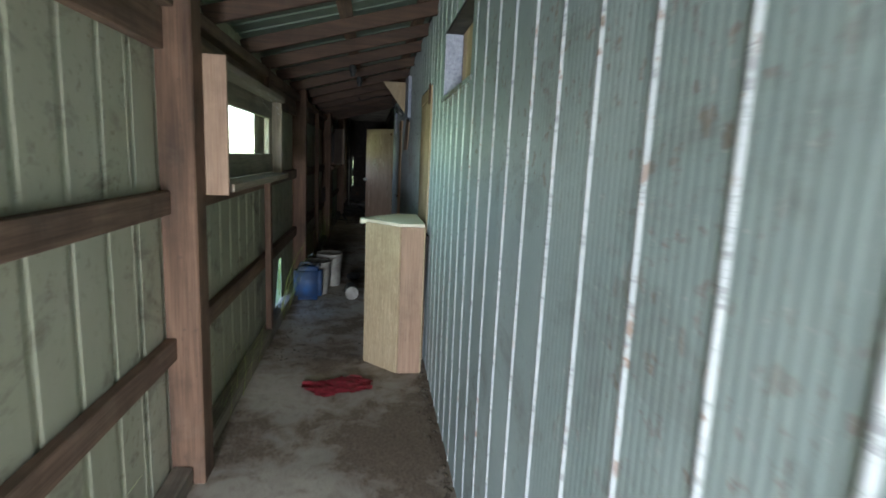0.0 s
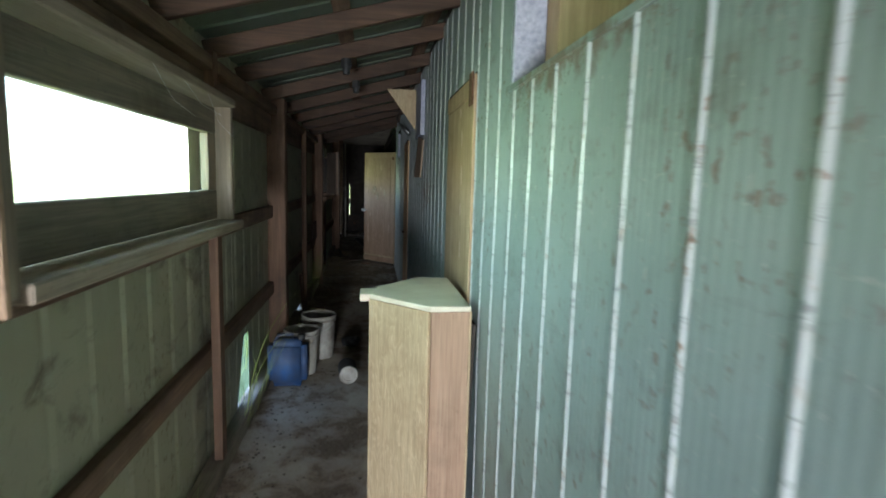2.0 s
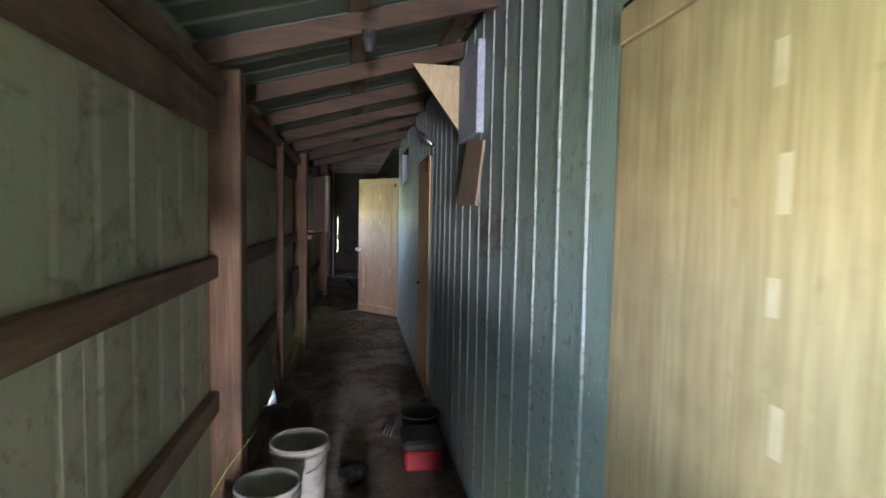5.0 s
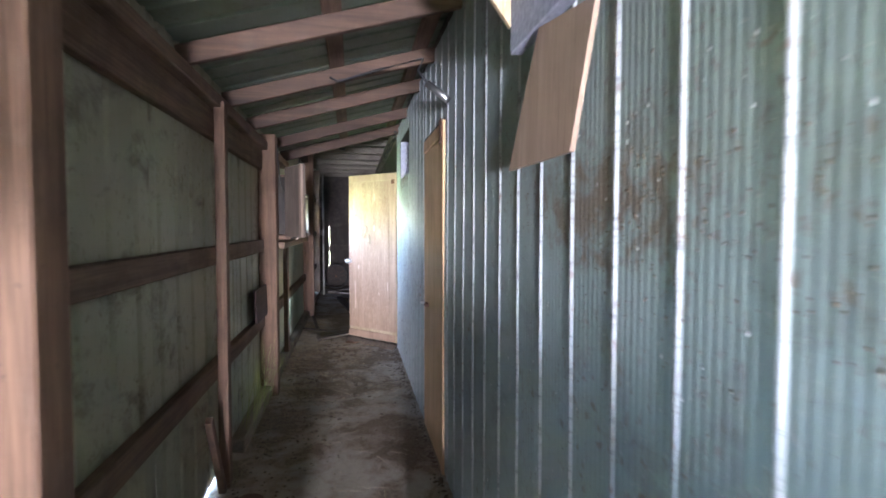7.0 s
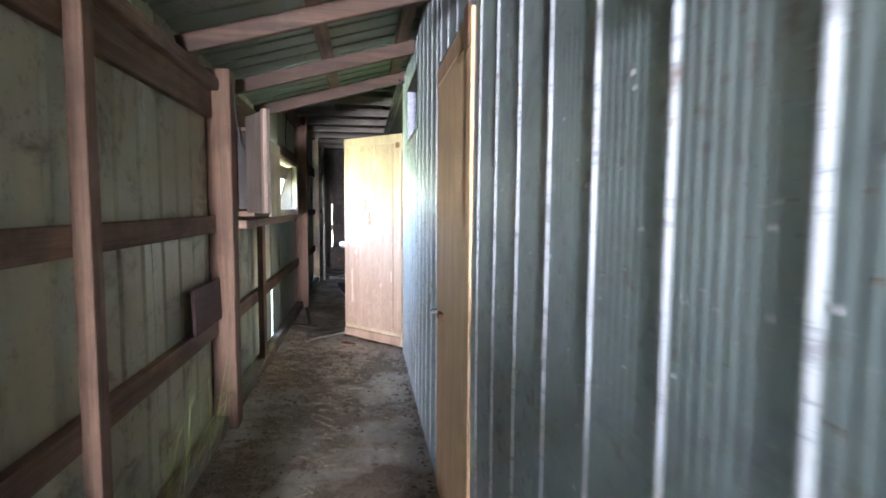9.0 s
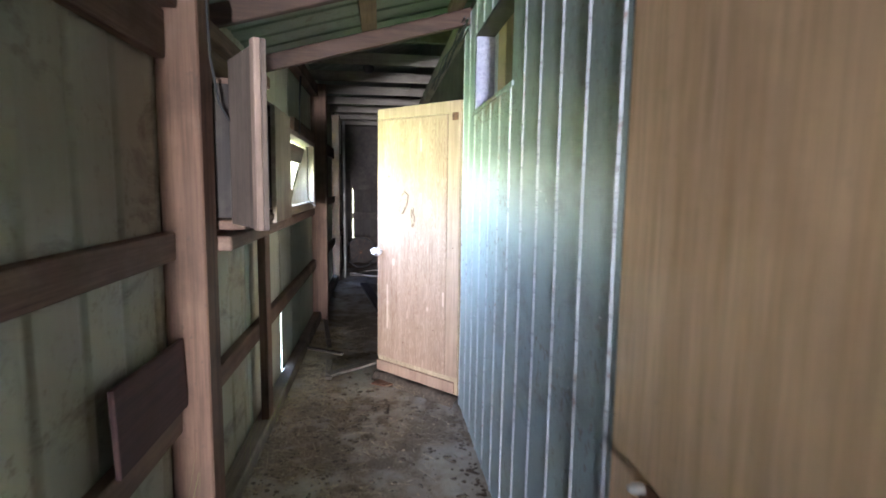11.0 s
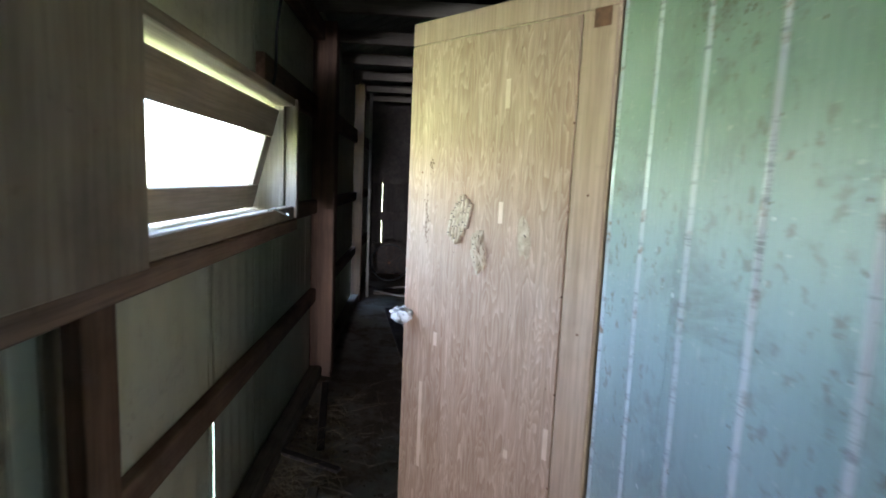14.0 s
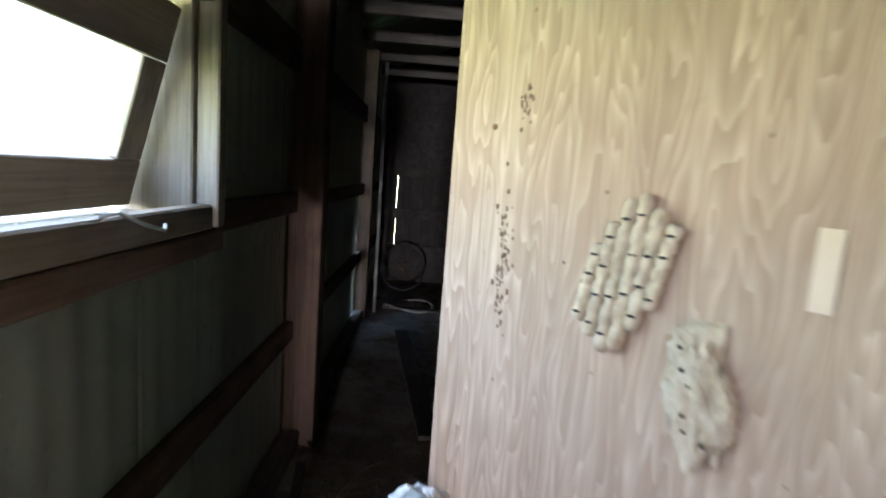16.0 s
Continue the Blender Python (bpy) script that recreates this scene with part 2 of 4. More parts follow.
DARKRED = wood("dark_red_board", (0.045, 0.022, 0.020), (0.095, 0.045, 0.038), "y", dirty=0.3)
CONCRETE = floor_material()
FOAM = plain("blue_grey_foam", (0.30, 0.31, 0.40), (0.50, 0.51, 0.60), 0.9, 60.0, 0.8)
RUST = plain("rusty_iron", (0.10, 0.045, 0.025), (0.22, 0.10, 0.05), 0.85, 40.0, 0.6)
STEEL = plain("worn_steel", (0.42, 0.42, 0.41), (0.60, 0.60, 0.58), 0.35, 20.0, 0.1, metallic=0.9)
BLUE = plain("blue_plastic", (0.014, 0.045, 0.13), (0.028, 0.085, 0.22), 0.6, 6.0, 0.15, dirt=(0.07, 0.062, 0.057))
WHITE = plain("dirty_white_plastic", (0.34, 0.32, 0.28), (0.50, 0.475, 0.42), 0.5, 7.0, 0.1, dirt=(0.13, 0.10, 0.08))
BLACK = plain("black_rubber", (0.012, 0.012, 0.013), (0.03, 0.03, 0.03), 0.6, 30.0, 0.2)
RED = plain("red_cloth", (0.42, 0.03, 0.05), (0.62, 0.07, 0.10), 0.9, 30.0, 0.5, dirt=(0.20, 0.035, 0.035))
REDP = plain("red_plastic", (0.28, 0.015, 0.02), (0.40, 0.03, 0.035), 0.45, 8.0, 0.1)
MUD = plain("dried_mud", (0.36, 0.265, 0.175), (0.55, 0.425, 0.30), 0.95, 45.0, 0.9)
BAG = plain("white_plastic_wrap", (0.62, 0.62, 0.62), (0.82, 0.82, 0.82), 0.35, 18.0, 0.6)
STRAW = plain("dry_straw", (0.26, 0.20, 0.12), (0.48, 0.39, 0.25), 0.85, 25.0, 0.1)
LITTER = plain("dry_litter", (0.06, 0.042, 0.03), (0.15, 0.11, 0.075), 0.95, 60.0, 0.9)
GRASS = plain("green_grass", (0.20, 0.25, 0.05), (0.36, 0.40, 0.13), 0.55, 9.0, 0.0)
LEAVES = plain("tree_leaves", (0.16, 0.18, 0.13), (0.24, 0.265, 0.20), 0.6, 1.6, 0.2)
BARK = plain("bark", (0.06, 0.045, 0.035), (0.14, 0.11, 0.085), 0.95, 14.0, 0.8)
MEADOW = plain("meadow", (0.13, 0.17, 0.07), (0.24, 0.28, 0.13), 0.9, 1.3, 0.3)
GLASS = glass_material()

# ---- building helpers ----


def mesh_from(bm, name, material, smooth=False):
    me = bpy.data.meshes.new(name)
    bmesh.ops.recalc_face_normals(bm, faces=bm.faces)
    bm.to_mesh(me)
    bm.free()
    me.materials.append(material)
    if smooth:
        for p in me.polygons:
            p.use_smooth = True
    return me


def part(name, bm, material, parent=None, label="", smooth=False):
    """Links a bmesh as one mesh object, under its thing if one is given."""
    ob = new(name, mesh_from(bm, name, material, smooth))
    if parent is not None:
        ob.parent = parent
    return tagged(ob, label)


def thing(name, label, category, group="", kind=""):
    return tagged(new(name), label, category, group, kind)


def box(x0, x1, y0, y1, z0, z1, bevel=0.003, bm=None):
    bm = bm or bmesh.new()
    made = bmesh.ops.create_cube(bm, size=1.0, matrix=Matrix.Translation(((x0 + x1) / 2, (y0 + y1) / 2, (z0 + z1) / 2)) @ Matrix.Diagonal((abs(x1 - x0), abs(y1 - y0), abs(z1 - z0), 1)))
    if bevel:
        edges = {e for v in made["verts"] for e in v.link_edges}
        bmesh.ops.bevel(bm, geom=list(edges), offset=bevel, segments=1, affect="EDGES")
    return bm


def slab(m, sx, sy, sz, bevel=0.003):
    """A bevelled board of that size with its middle at the pose m."""
    bm = box(-sx / 2, sx / 2, -sy / 2, sy / 2, -sz / 2, sz / 2, bevel)
    bm.transform(m)
    return bm


def prism(points, z0, z1, bevel=0.0):
    """An upright prism over a plan outline."""
    bm = bmesh.new()
    f = bm.faces.new([bm.verts.new((x, y, z0)) for x, y in points])
    up = bmesh.ops.extrude_face_region(bm, geom=[f])
    bmesh.ops.translate(bm, verts=[v for v in up["geom"] if isinstance(v, bmesh.types.BMVert)], vec=(0, 0, z1 - z0))
    if bevel:
        bmesh.ops.bevel(bm, geom=bm.edges[:], offset=bevel, segments=1, affect="EDGES")
    return bm


def lathe(profile, m=Matrix(), steps=28):
    """A turned body from (radius, height) pairs."""
    bm = bmesh.new()
    rings = []
    for r, z in profile:
        rings.append([bm.verts.new((r * math.cos(2 * math.pi * k / steps), r * math.sin(2 * math.pi * k / steps), z)) for k in range(steps)])
    for a, b in zip(rings, rings[1:]):
        for k in range(steps):
            bm.faces.new((a[k], a[(k + 1) % steps], b[(k + 1) % steps], b[k]))
    bmesh.ops.remove_doubles(bm, verts=bm.verts, dist=1e-6)
    bm.transform(m)
    return bm


def tube(points, r0, r1=None, sides=6):
    """A round tapering tube along points."""
    r1 = r0 if r1 is None else r1
    bm = bmesh.new()
    pts = [Vector(p) for p in points]
    rings = []
    for i, p in enumerate(pts):
        d = (pts[min(i + 1, len(pts) - 1)] - pts[max(i - 1, 0)]).normalized()
        u = d.orthogonal().normalized()
        v = d.cross(u)
        r = r0 + (r1 - r0) * i / (len(pts) - 1)
        rings.append([bm.verts.new(p + (u * math.cos(2 * math.pi * k / sides) + v * math.sin(2 * math.pi * k / sides)) * r) for k in range(sides)])
    for a, b in zip(rings, rings[1:]):
        for k in range(sides):
            bm.faces.new((a[k], a[(k + 1) % sides], b[(k + 1) % sides], b[k]))
    bm.faces.new(rings[0][::-1])
    bm.faces.new(rings[-1])
    return bm


def rough_up(bm, amount, scale=6.0, seed=0.0):
    for v in bm.verts:
        v.co += noise.noise_vector(v.co * scale + Vector((seed, seed, seed))) * amount
    return bm


def ribbed_sheet(y0, y1, x, z0, z1, first, pitch, out, skew0=0.0, skew1=0.0, wide=0.019, top=0.006, depth=0.006, flutes=0, deep=0.0004):
    """A ribbed metal sheet in the plane x, ribs upright and proud by depth to the side out, with fine flutes rolled between them; its lower corners may be skewed in y."""
    ys = [(y0, 0.0)]
    k = math.floor((y0 - first) / pitch) - 1
    while first + k * pitch < y1 + pitch:
        c = first + k * pitch
        for dy, d in ((-wide / 2 - 0.004, 0), (-wide / 2, 0), (-top / 2 - 0.002, 0.85), (-top / 2 + 0.001, 1), (top / 2 - 0.001, 1), (top / 2 + 0.002, 0.85), (wide / 2, 0), (wide / 2 + 0.004, 0)):
            if y0 < c + dy < y1:
                ys.append((c + dy, d * depth))
        a, span = c + wide / 2 + 0.005, pitch - wide - 0.010
        for i in range(1, flutes * 6):
            y = a + span * i / (flutes * 6)
            if y0 < y < y1:
                ys.append((y, deep * (1 - math.cos(2 * math.pi * i / 6))))
        k += 1
    ys.append((y1, 0.0))
    rows = max(2, int((z1 - z0) / 0.25) + 1)
    bm = bmesh.new()
    grid = []
    for r in range(rows):
        f = r / (rows - 1)
        z = z0 + (z1 - z0) * f
        line = []
        for y, d in ys:
            s = (y - y0) / (y1 - y0)
            yy = y + (1 - f) * (skew0 * (1 - s) + skew1 * s)
            wob = noise.noise(Vector((x * 3, yy * 1.3, z * 1.1))) * 0.006
            line.append(bm.verts.new((x + out * (d + wob), yy, z)))
        grid.append(line)
    for a, b in zip(grid, grid[1:]):
        for i in range(len(ys) - 1):
            bm.faces.new((a[i], a[i + 1], b[i + 1], b[i]))
    extra = bmesh.ops.extrude_face_region(bm, geom=bm.faces[:])
    bmesh.ops.translate(bm, verts=[v for v in extra["geom"] if isinstance(v, bmesh.types.BMVert)], vec=(-out * 0.0015, 0, 0))
    bm.normal_update()
    for e in bm.edges:
        e.smooth = len(e.link_faces) == 2 and e.calc_face_angle() < 1.0
    return bm


# ---- ground, floor, outside ----
RW, LW = 0.45, -0.85          # planes of the metal wall and of the siding
Y0, YB = -1.2, 19.6            # ends of the passage

bm = bmesh.new()
bmesh.ops.create_grid(bm, x_segments=40, y_segments=40, size=400)
bmesh.ops.translate(bm, verts=bm.verts, vec=(0, 0, -0.14))
tagged(part("ground", bm, MEADOW), "green meadow grass around the shed", "ground", kind="structure")

bm = bmesh.new()
NX, NY = 24, 300
grid = [[bm.verts.new((-0.9 + 1.42 * i / NX, Y0 - 0.1 + (YB - Y0 + 0.2) * j / NY, 0.0)) for i in range(NX + 1)] for j in range(NY + 1)]
for row in grid:
    for v in row:
        x, y = v.co.x, v.co.y
        edge = max(0.0, (-0.62 - x) / 0.25)
        v.co.z = 0.006 * noise.noise(Vector((x * 3, y * 3, 0))) + 0.004 * noise.noise(Vector((x * 11, y * 11, 4))) + edge * 0.03 * (0.5 + noise.noise(Vector((1, y * 2.3, 0))))
for j in range(NY):
    for i in range(NX):
        bm.faces.new((grid[j][i], grid[j][i + 1], grid[j + 1][i + 1], grid[j + 1][i]))
side = bmesh.ops.extrude_face_region(bm, geom=bm.faces[:])
bmesh.ops.translate(bm, verts=[v for v in side["geom"] if isinstance(v, bmesh.types.BMVert)], vec=(0, 0, -0.12))
tagged(part("floor", bm, CONCRETE, smooth=True), "concrete floor under trodden mud and chaff", "floor", kind="structure")


def tree(x, y, height, spread, seed):
    rng = random.Random(seed)
    t = thing("tree", "leafy green tree beyond the meadow", "tree", "trees outside")
    trunk = tube([(x, y, -0.14), (x + 0.1, y + 0.1, height * 0.3), (x - 0.1, y, height * 0.75)], 0.16, 0.05, 8)
    for k in range(6):
        a, z = rng.uniform(0, 6.28), height * rng.uniform(0.25, 0.6)
        limb = tube([(x, y, z), (x + spread * 0.35 * math.cos(a), y + spread * 0.35 * math.sin(a), z + height * 0.18)], 0.06, 0.02, 6)
        me = bpy.data.meshes.new("limb")
        limb.to_mesh(me)
        limb.free()
        trunk.from_mesh(me)
        bpy.data.meshes.remove(me)
    part("trunk", trunk, BARK, t)
    vs, fs = [], []
    for k in range(2600):
        a, u = rng.uniform(0, 6.28), rng.random() ** 0.5
        h = rng.random()
        r = spread * 0.5 * u * (math.sin(math.pi * min(1, 0.12 + h * 0.9)) ** 0.6) * (0.75 + 0.35 * noise.noise(Vector((a * 1.3, h * 4, seed))))
        c = Vector((x + r * math.cos(a), y + r * math.sin(a), height * (0.14 + 0.86 * h)))
        d1 = Vector((rng.gauss(0, 1), rng.gauss(0, 1), rng.gauss(0, 1))).normalized() * rng.uniform(0.14, 0.30)
        d2 = d1.orthogonal().normalized() * rng.uniform(0.08, 0.16)
        i = len(vs)
        vs += [c - d1, c + d2, c + d1, c - d2]
        fs.append((i, i + 1, i + 2, i + 3))
    me = bpy.data.meshes.new("crown")
    me.from_pydata(vs, [], fs)
    me.materials.append(LEAVES)
    crown = new("crown", me)
    crown.parent = t


rng = random.Random(5)
for k in range(6):
    tree(-24 - 4 * rng.random() - (k % 2) * 5, 8 + k * 3.6, 7 + 4 * rng.random(), 6.5 + 2 * rng.random(), k + 3)

# ---- left wall: siding, sill, girts, posts ----
wall = thing("wall_left", "pale green ribbed metal siding on timber girts", "wall", kind="structure")
W1, W2 = (3.86, 5.56, 1.37, 1.92), (12.06, 13.63, 1.32, 1.86)   # window openings: y0, y1, z0, z1


def siding(y0, y1, z0, z1, first, skew0=0.0, skew1=0.0):
    over = 0.0 if skew1 or y1 in (6.58, 17.38) else 0.014
    x = LW - 0.003 * (len(wall.children) % 2)
    # Sheets past y 12 take the cleaner colour with light lifted into it.
    part("metal_sheet", ribbed_sheet(y0, y1 + over, x, z0, z1, *(first, 0.225, -1, skew0, skew1, 0.046, 0.018, 0.010) if y0 < 12 else (13.05, 0.89, -1, skew0, skew1, 0.014, 0.006, 0.022, 8, 0.0038)), SIDING if y0 < 12 else SIDING_CLEAN_LIT, wall, smooth=True)


siding(Y0, 0.7, 0.0, 2.322, 0.1)
siding(0.7, 1.6, 0.0, 2.322, 0.1)
siding(1.6, 2.52, 0.0, 2.322, 0.1)
siding(2.52, 3.44, 0.0, 2.322, 0.1)
siding(3.44, W1[0], 0.0, 2.322, 0.1)
siding(W1[0], W1[1], 0.03, W1[2], 0.1)
siding(W1[0], W1[1], W1[3], 2.322, 0.1)
siding(W1[1], 6.30, 0.0, 2.322, 0.1)
siding(6.30, 6.70, 0.5, 2.322, 6.16)
siding(6.30, 6.58, 0.0, 0.5, 6.16, 0.0, -0.24)
siding(6.70, 7.60, 0.06, 2.322, 6.16, 0.0, 0.0)
siding(7.60, 8.52, 0.0, 2.322, 7.94)
siding(8.52, 9.44, 0.015, 2.322, 7.94)
siding(9.44, 10.06, 0.015, 2.322, 7.94)
siding(10.06, 11.06, 0.0, 2.322, 9.74)
siding(11.06, W2[0], 0.0, 2.322, 9.74)
siding(W2[0], 13.104, 0.66, W2[2] + 0.02, 12.6)
siding(W2[0], 13.094, 0.0, 0.66, 12.6, 0.0, -0.012)
siding(13.10, W2[1], 0.0, W2[2] + 0.02, 13.6)
siding(W2[0], W2[1], W2[3], 2.79, 13.1)
siding(W2[1], 14.1, 0.0, 2.79, 13.6)
siding(14.10, 15.05, 0.62, 2.79, 14.1)
siding(14.104, 15.05, 0.0, 0.62, 14.1, 0.010, 0.0)
siding(15.05, 16.0, 0.0, 2.79, 14.1)
siding(16.0, 17.38, 0.0, 2.79, 14.1)
siding(17.39, 18.4, 0.0, 2.79, 14.1, 0.02, 0.0)
siding(18.4, YB, 0.0, 2.79, 14.1)


def beam(name, m_box, material, label, category, group=""):
    ob = new(name, mesh_from(rough_up(m_box, 0.0025, 3.0, len(bpy.data.objects) * 0.37), name, material))
    return tagged(ob, label, category, group)


POSTS = ((-0.1, -0.70), (3.70, -0.70), (7.46, -0.70), (10.92, -0.70), (14.98, -0.68))
for y, x in POSTS:
    beam("post", box(LW + 0.004, x, y, y + 0.14, 0, 2.22 if y < 12 else 2.6, 0.006), RED_Z, "red-brown square timber post of the passage wall", "post", "wall posts")


def girts(z0, z1, depth, skip=(), drop=(0, 0, 0, 0, 0, 0)):
    ends = [Y0] + [y for y, _ in POSTS] + [YB]
    for k, (a, b) in enumerate(zip(ends, ends[1:])):
        a2 = a + (0.14 if a != Y0 else 0)
        segs = [(a2 + 0.004, b - 0.004)]
        for s0, s1 in skip:
            segs = [q for p0, p1 in segs for q in ((p0, min(p1, s0)), (max(p0, s1), p1)) if q[1] - q[0] > 0.02]
        for p0, p1 in segs:
            beam("girt", box(LW + 0.003, LW + depth, p0, p1, z0 + drop[k], z1 + drop[k], 0.004), RED_Y, "red-brown horizontal timber girt on the siding", "girt", "wall girts")


girts(1.25, 1.35, 0.05, drop=(0.01, 0.01, 0, -0.01, 0, 0))
girts(0.612, 0.712, 0.05, drop=(0, 0, 0, 0, -0.02, -0.02))
girts(1.925, 2.08, 0.045, skip=((12.0, 13.64),))
for a, b in ((Y0, 3.694), (3.846, 7.454), (7.606, 10.914), (11.066, 12.42)):
    beam("wall_plate", box(LW + 0.003, LW + 0.09, a, b, 2.088, 2.155, 0.005), RED_Y, "red-brown timber plate under the rafters", "timber plate", "wall plates")
beam("wall_plate", box(LW + 0.003, LW + 0.09, 12.424, 14.97, 2.46, 2.58, 0.005), RED_Y, "red-brown timber plate under the joists", "timber plate", "wall plates")
for a, b in ((Y0, 3.694), (3.846, 7.454), (7.606, 8.95), (9.75, 10.914), (11.066, 14.97), (15.13, YB)):
    beam("sill_board", box(LW + 0.01, LW + 0.10, a, b, 0.005, 0.10, 0.008), GREY_Y, "grey weathered sill board along the floor", "sill board", "sill boards")
beam("stud", box(-0.80, -0.755, 5.655, 5.735, 0.01, 2.18), RED_Z, "thin red-brown stud beside the window", "stud", "thin studs")
beam("stud", box(-0.80, -0.745, 9.31, 9.385, 0.0, 2.12), RED_Z, "thin red-brown stud on the girts", "stud", "thin studs")
beam("stud", box(-0.80, -0.755, 12.15, 12.28, 0.0, 1.25), RED_Z, "thin red-brown stud below the window", "stud", "thin studs")

# ---- roof ----
SLOPE = 0.27


def under(x):
    return 2.16 + (x + 0.80) * SLOPE


roof = thing("ceiling", "green-grey ribbed metal roof sheets over rafters", "roof", kind="structure")


def roof_sheet(y0, y1, z_at, x0=-1.05, x1=0.62):
    bm = ribbed_sheet(y0, y1, 0, x0, x1, y0 + 0.1, 0.2, -1, wide=0.04, top=0.02, depth=0.016)
    for v in bm.verts:
        up, along = v.co.x, v.co.z
        v.co = Vector((along, v.co.y, z_at(along) - up))
    part("roof_sheet", bm, ROOFING, roof)


edges = [Y0 - 0.2, 0.0, 1.6, 3.2, 4.8, 6.4, 8.0, 9.6, 11.2, 12.5]
for a, b in zip(edges, edges[1:]):
    roof_sheet(a, b, lambda x: under(x) + 0.135)
for a, b in zip((12.43, 14.0, 15.6, 17.2, 18.6), (14.0, 15.6, 17.2, 18.6, YB + 0.2)):
    roof_sheet(a, b, lambda x: 2.80 + (x + 0.8) * 0.45)

RAFTERS = (-0.9, 0.0, 0.9, 1.75, 2.6, 3.45, 4.3, 5.1, 5.75, 6.4, 7.2, 8.0, 8.8, 9.65, 10.4, 11.4, 12.3)
ang = math.degrees(math.atan(SLOPE))
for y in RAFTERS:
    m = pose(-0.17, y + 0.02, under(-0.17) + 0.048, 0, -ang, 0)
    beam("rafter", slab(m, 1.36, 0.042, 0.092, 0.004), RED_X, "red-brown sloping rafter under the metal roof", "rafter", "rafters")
beam("purlin", slab(pose(-0.16, 5.6, under(-0.16) + 0.116, 0, -ang, 0), 0.09, 13.5, 0.036), RED_Y, "dark red-brown purlin over the rafters", "purlin")
beam("purlin", slab(pose(0.36, 5.6, under(0.36) + 0.116, 0, -ang, 0), 0.09, 13.5, 0.036), RED_Y, "dark red-brown purlin over the rafters", "purlin")
for y in (13.12, 13.92, 14.72, 15.52, 16.3, 17.1, 17.9, 18.7):
    beam("ceiling_joist", box(LW + 0.02, 0.50, y, y + 0.045, 2.59, 2.69), GREY_X, "grey-brown level ceiling joist", "joist", "ceiling joists")

# ---- right wall: core, sheets, openings ----
D1, D2, D3 = (5.22, 6.05, 2.06), (9.26, 10.11, 2.06), (12.46, 13.30, 2.08)
V1, V2 = (3.70, 4.66, 1.905, 2.28), (11.20, 12.10, 1.95, 2.37)
core = bmesh.new()


def block(y0, y1, z0, z1):
    box(RW + 0.012, RW + 0.11, y0, y1, z0, z1, 0, core)


TOP = 2.66
block(Y0, V1[0], 0, TOP)
block(V1[0], V1[1], 0, V1[2])
block(V1[0], V1[1], V1[3], TOP)
block(V1[1], D1[0], 0, TOP)
block(D1[0], D1[1], D1[2], TOP)
block(D1[1], D2[0], 0, TOP)
block(D2[0], D2[1], D2[2], TOP)
block(D2[1], V2[0], 0, TOP)
block(V2[0], V2[1], 0, V2[2])
block(V2[0], V2[1], V2[3], TOP)
block(V2[1], D3[0], 0, TOP)
block(D3[0], D3[1], D3[2], 3.4)
block(D3[1], YB, 0, 3.4)
right = tagged(part("wall_right", core, DARK_Z), "ribbed green-grey steel wall with boarded doors", "wall", kind="structure")


def clad(y0, y1, z0, z1, first, pitch=0.2115):
    a = y0
    while a < y1 - 0.01:
        b = y1 if y1 - a < 1.15 else a + 4 * pitch
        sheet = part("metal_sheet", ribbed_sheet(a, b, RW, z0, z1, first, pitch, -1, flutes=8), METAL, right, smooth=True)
        # Rib faces switch to the paler highlight colour.
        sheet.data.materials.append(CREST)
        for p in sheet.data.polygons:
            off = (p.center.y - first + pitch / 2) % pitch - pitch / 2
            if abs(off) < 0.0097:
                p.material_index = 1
        a = b


P1, P2, P3 = 3.796, 6.839, 10.149
clad(Y0, V1[0], 0.02, 2.56, 2.316)
clad(V1[0], V1[1], 0.02, V1[2], P1, 0.2015)
clad(V1[0], V1[1], V1[3], 2.56, P1, 0.2015)
clad(V1[1], D1[0], 0.02, 2.56, P1, 0.2015)
clad(D1[0], D1[1], D1[2] + 0.01, 2.56, P2)
clad(D1[1], D2[0], 0.02, 2.56, P2)
clad(D2[0], D2[1], D2[2] + 0.01, 2.56, P2)
clad(D2[1], V2[0], 0.02, 2.56, P3)
clad(V2[0], V2[1], 0.02, V2[2], P3)
clad(V2[0], V2[1], V2[3], 2.56, P3)
clad(V2[1], D3[0] + 0.03, 0.02, 2.56, P3)
beam("wall_plate", box(RW - 0.05, RW + 0.05, 12.47, YB, 2.48, 2.585), GREY_Y, "grey-brown timber plate under the joists", "timber plate", "wall plates")

# store behind the open door, its shade put into near-black colour, and the closing walls
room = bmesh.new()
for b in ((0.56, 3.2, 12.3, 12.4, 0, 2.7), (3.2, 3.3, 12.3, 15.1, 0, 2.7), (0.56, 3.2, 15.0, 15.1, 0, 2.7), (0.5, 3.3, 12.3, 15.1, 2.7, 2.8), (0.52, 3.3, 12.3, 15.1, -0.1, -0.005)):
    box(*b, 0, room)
tagged(part("wall_store", room, DARK_Z), "boarded store room behind the open door, near black for shade", "wall", kind="structure")
end = thing("wall_end", "boarded end wall, near black for shade, with gaps of daylight", "wall", kind="structure")
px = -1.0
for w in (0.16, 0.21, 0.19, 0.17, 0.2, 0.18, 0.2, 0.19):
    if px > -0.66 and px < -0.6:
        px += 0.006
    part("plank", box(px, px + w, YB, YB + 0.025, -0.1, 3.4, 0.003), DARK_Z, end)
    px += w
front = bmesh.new()
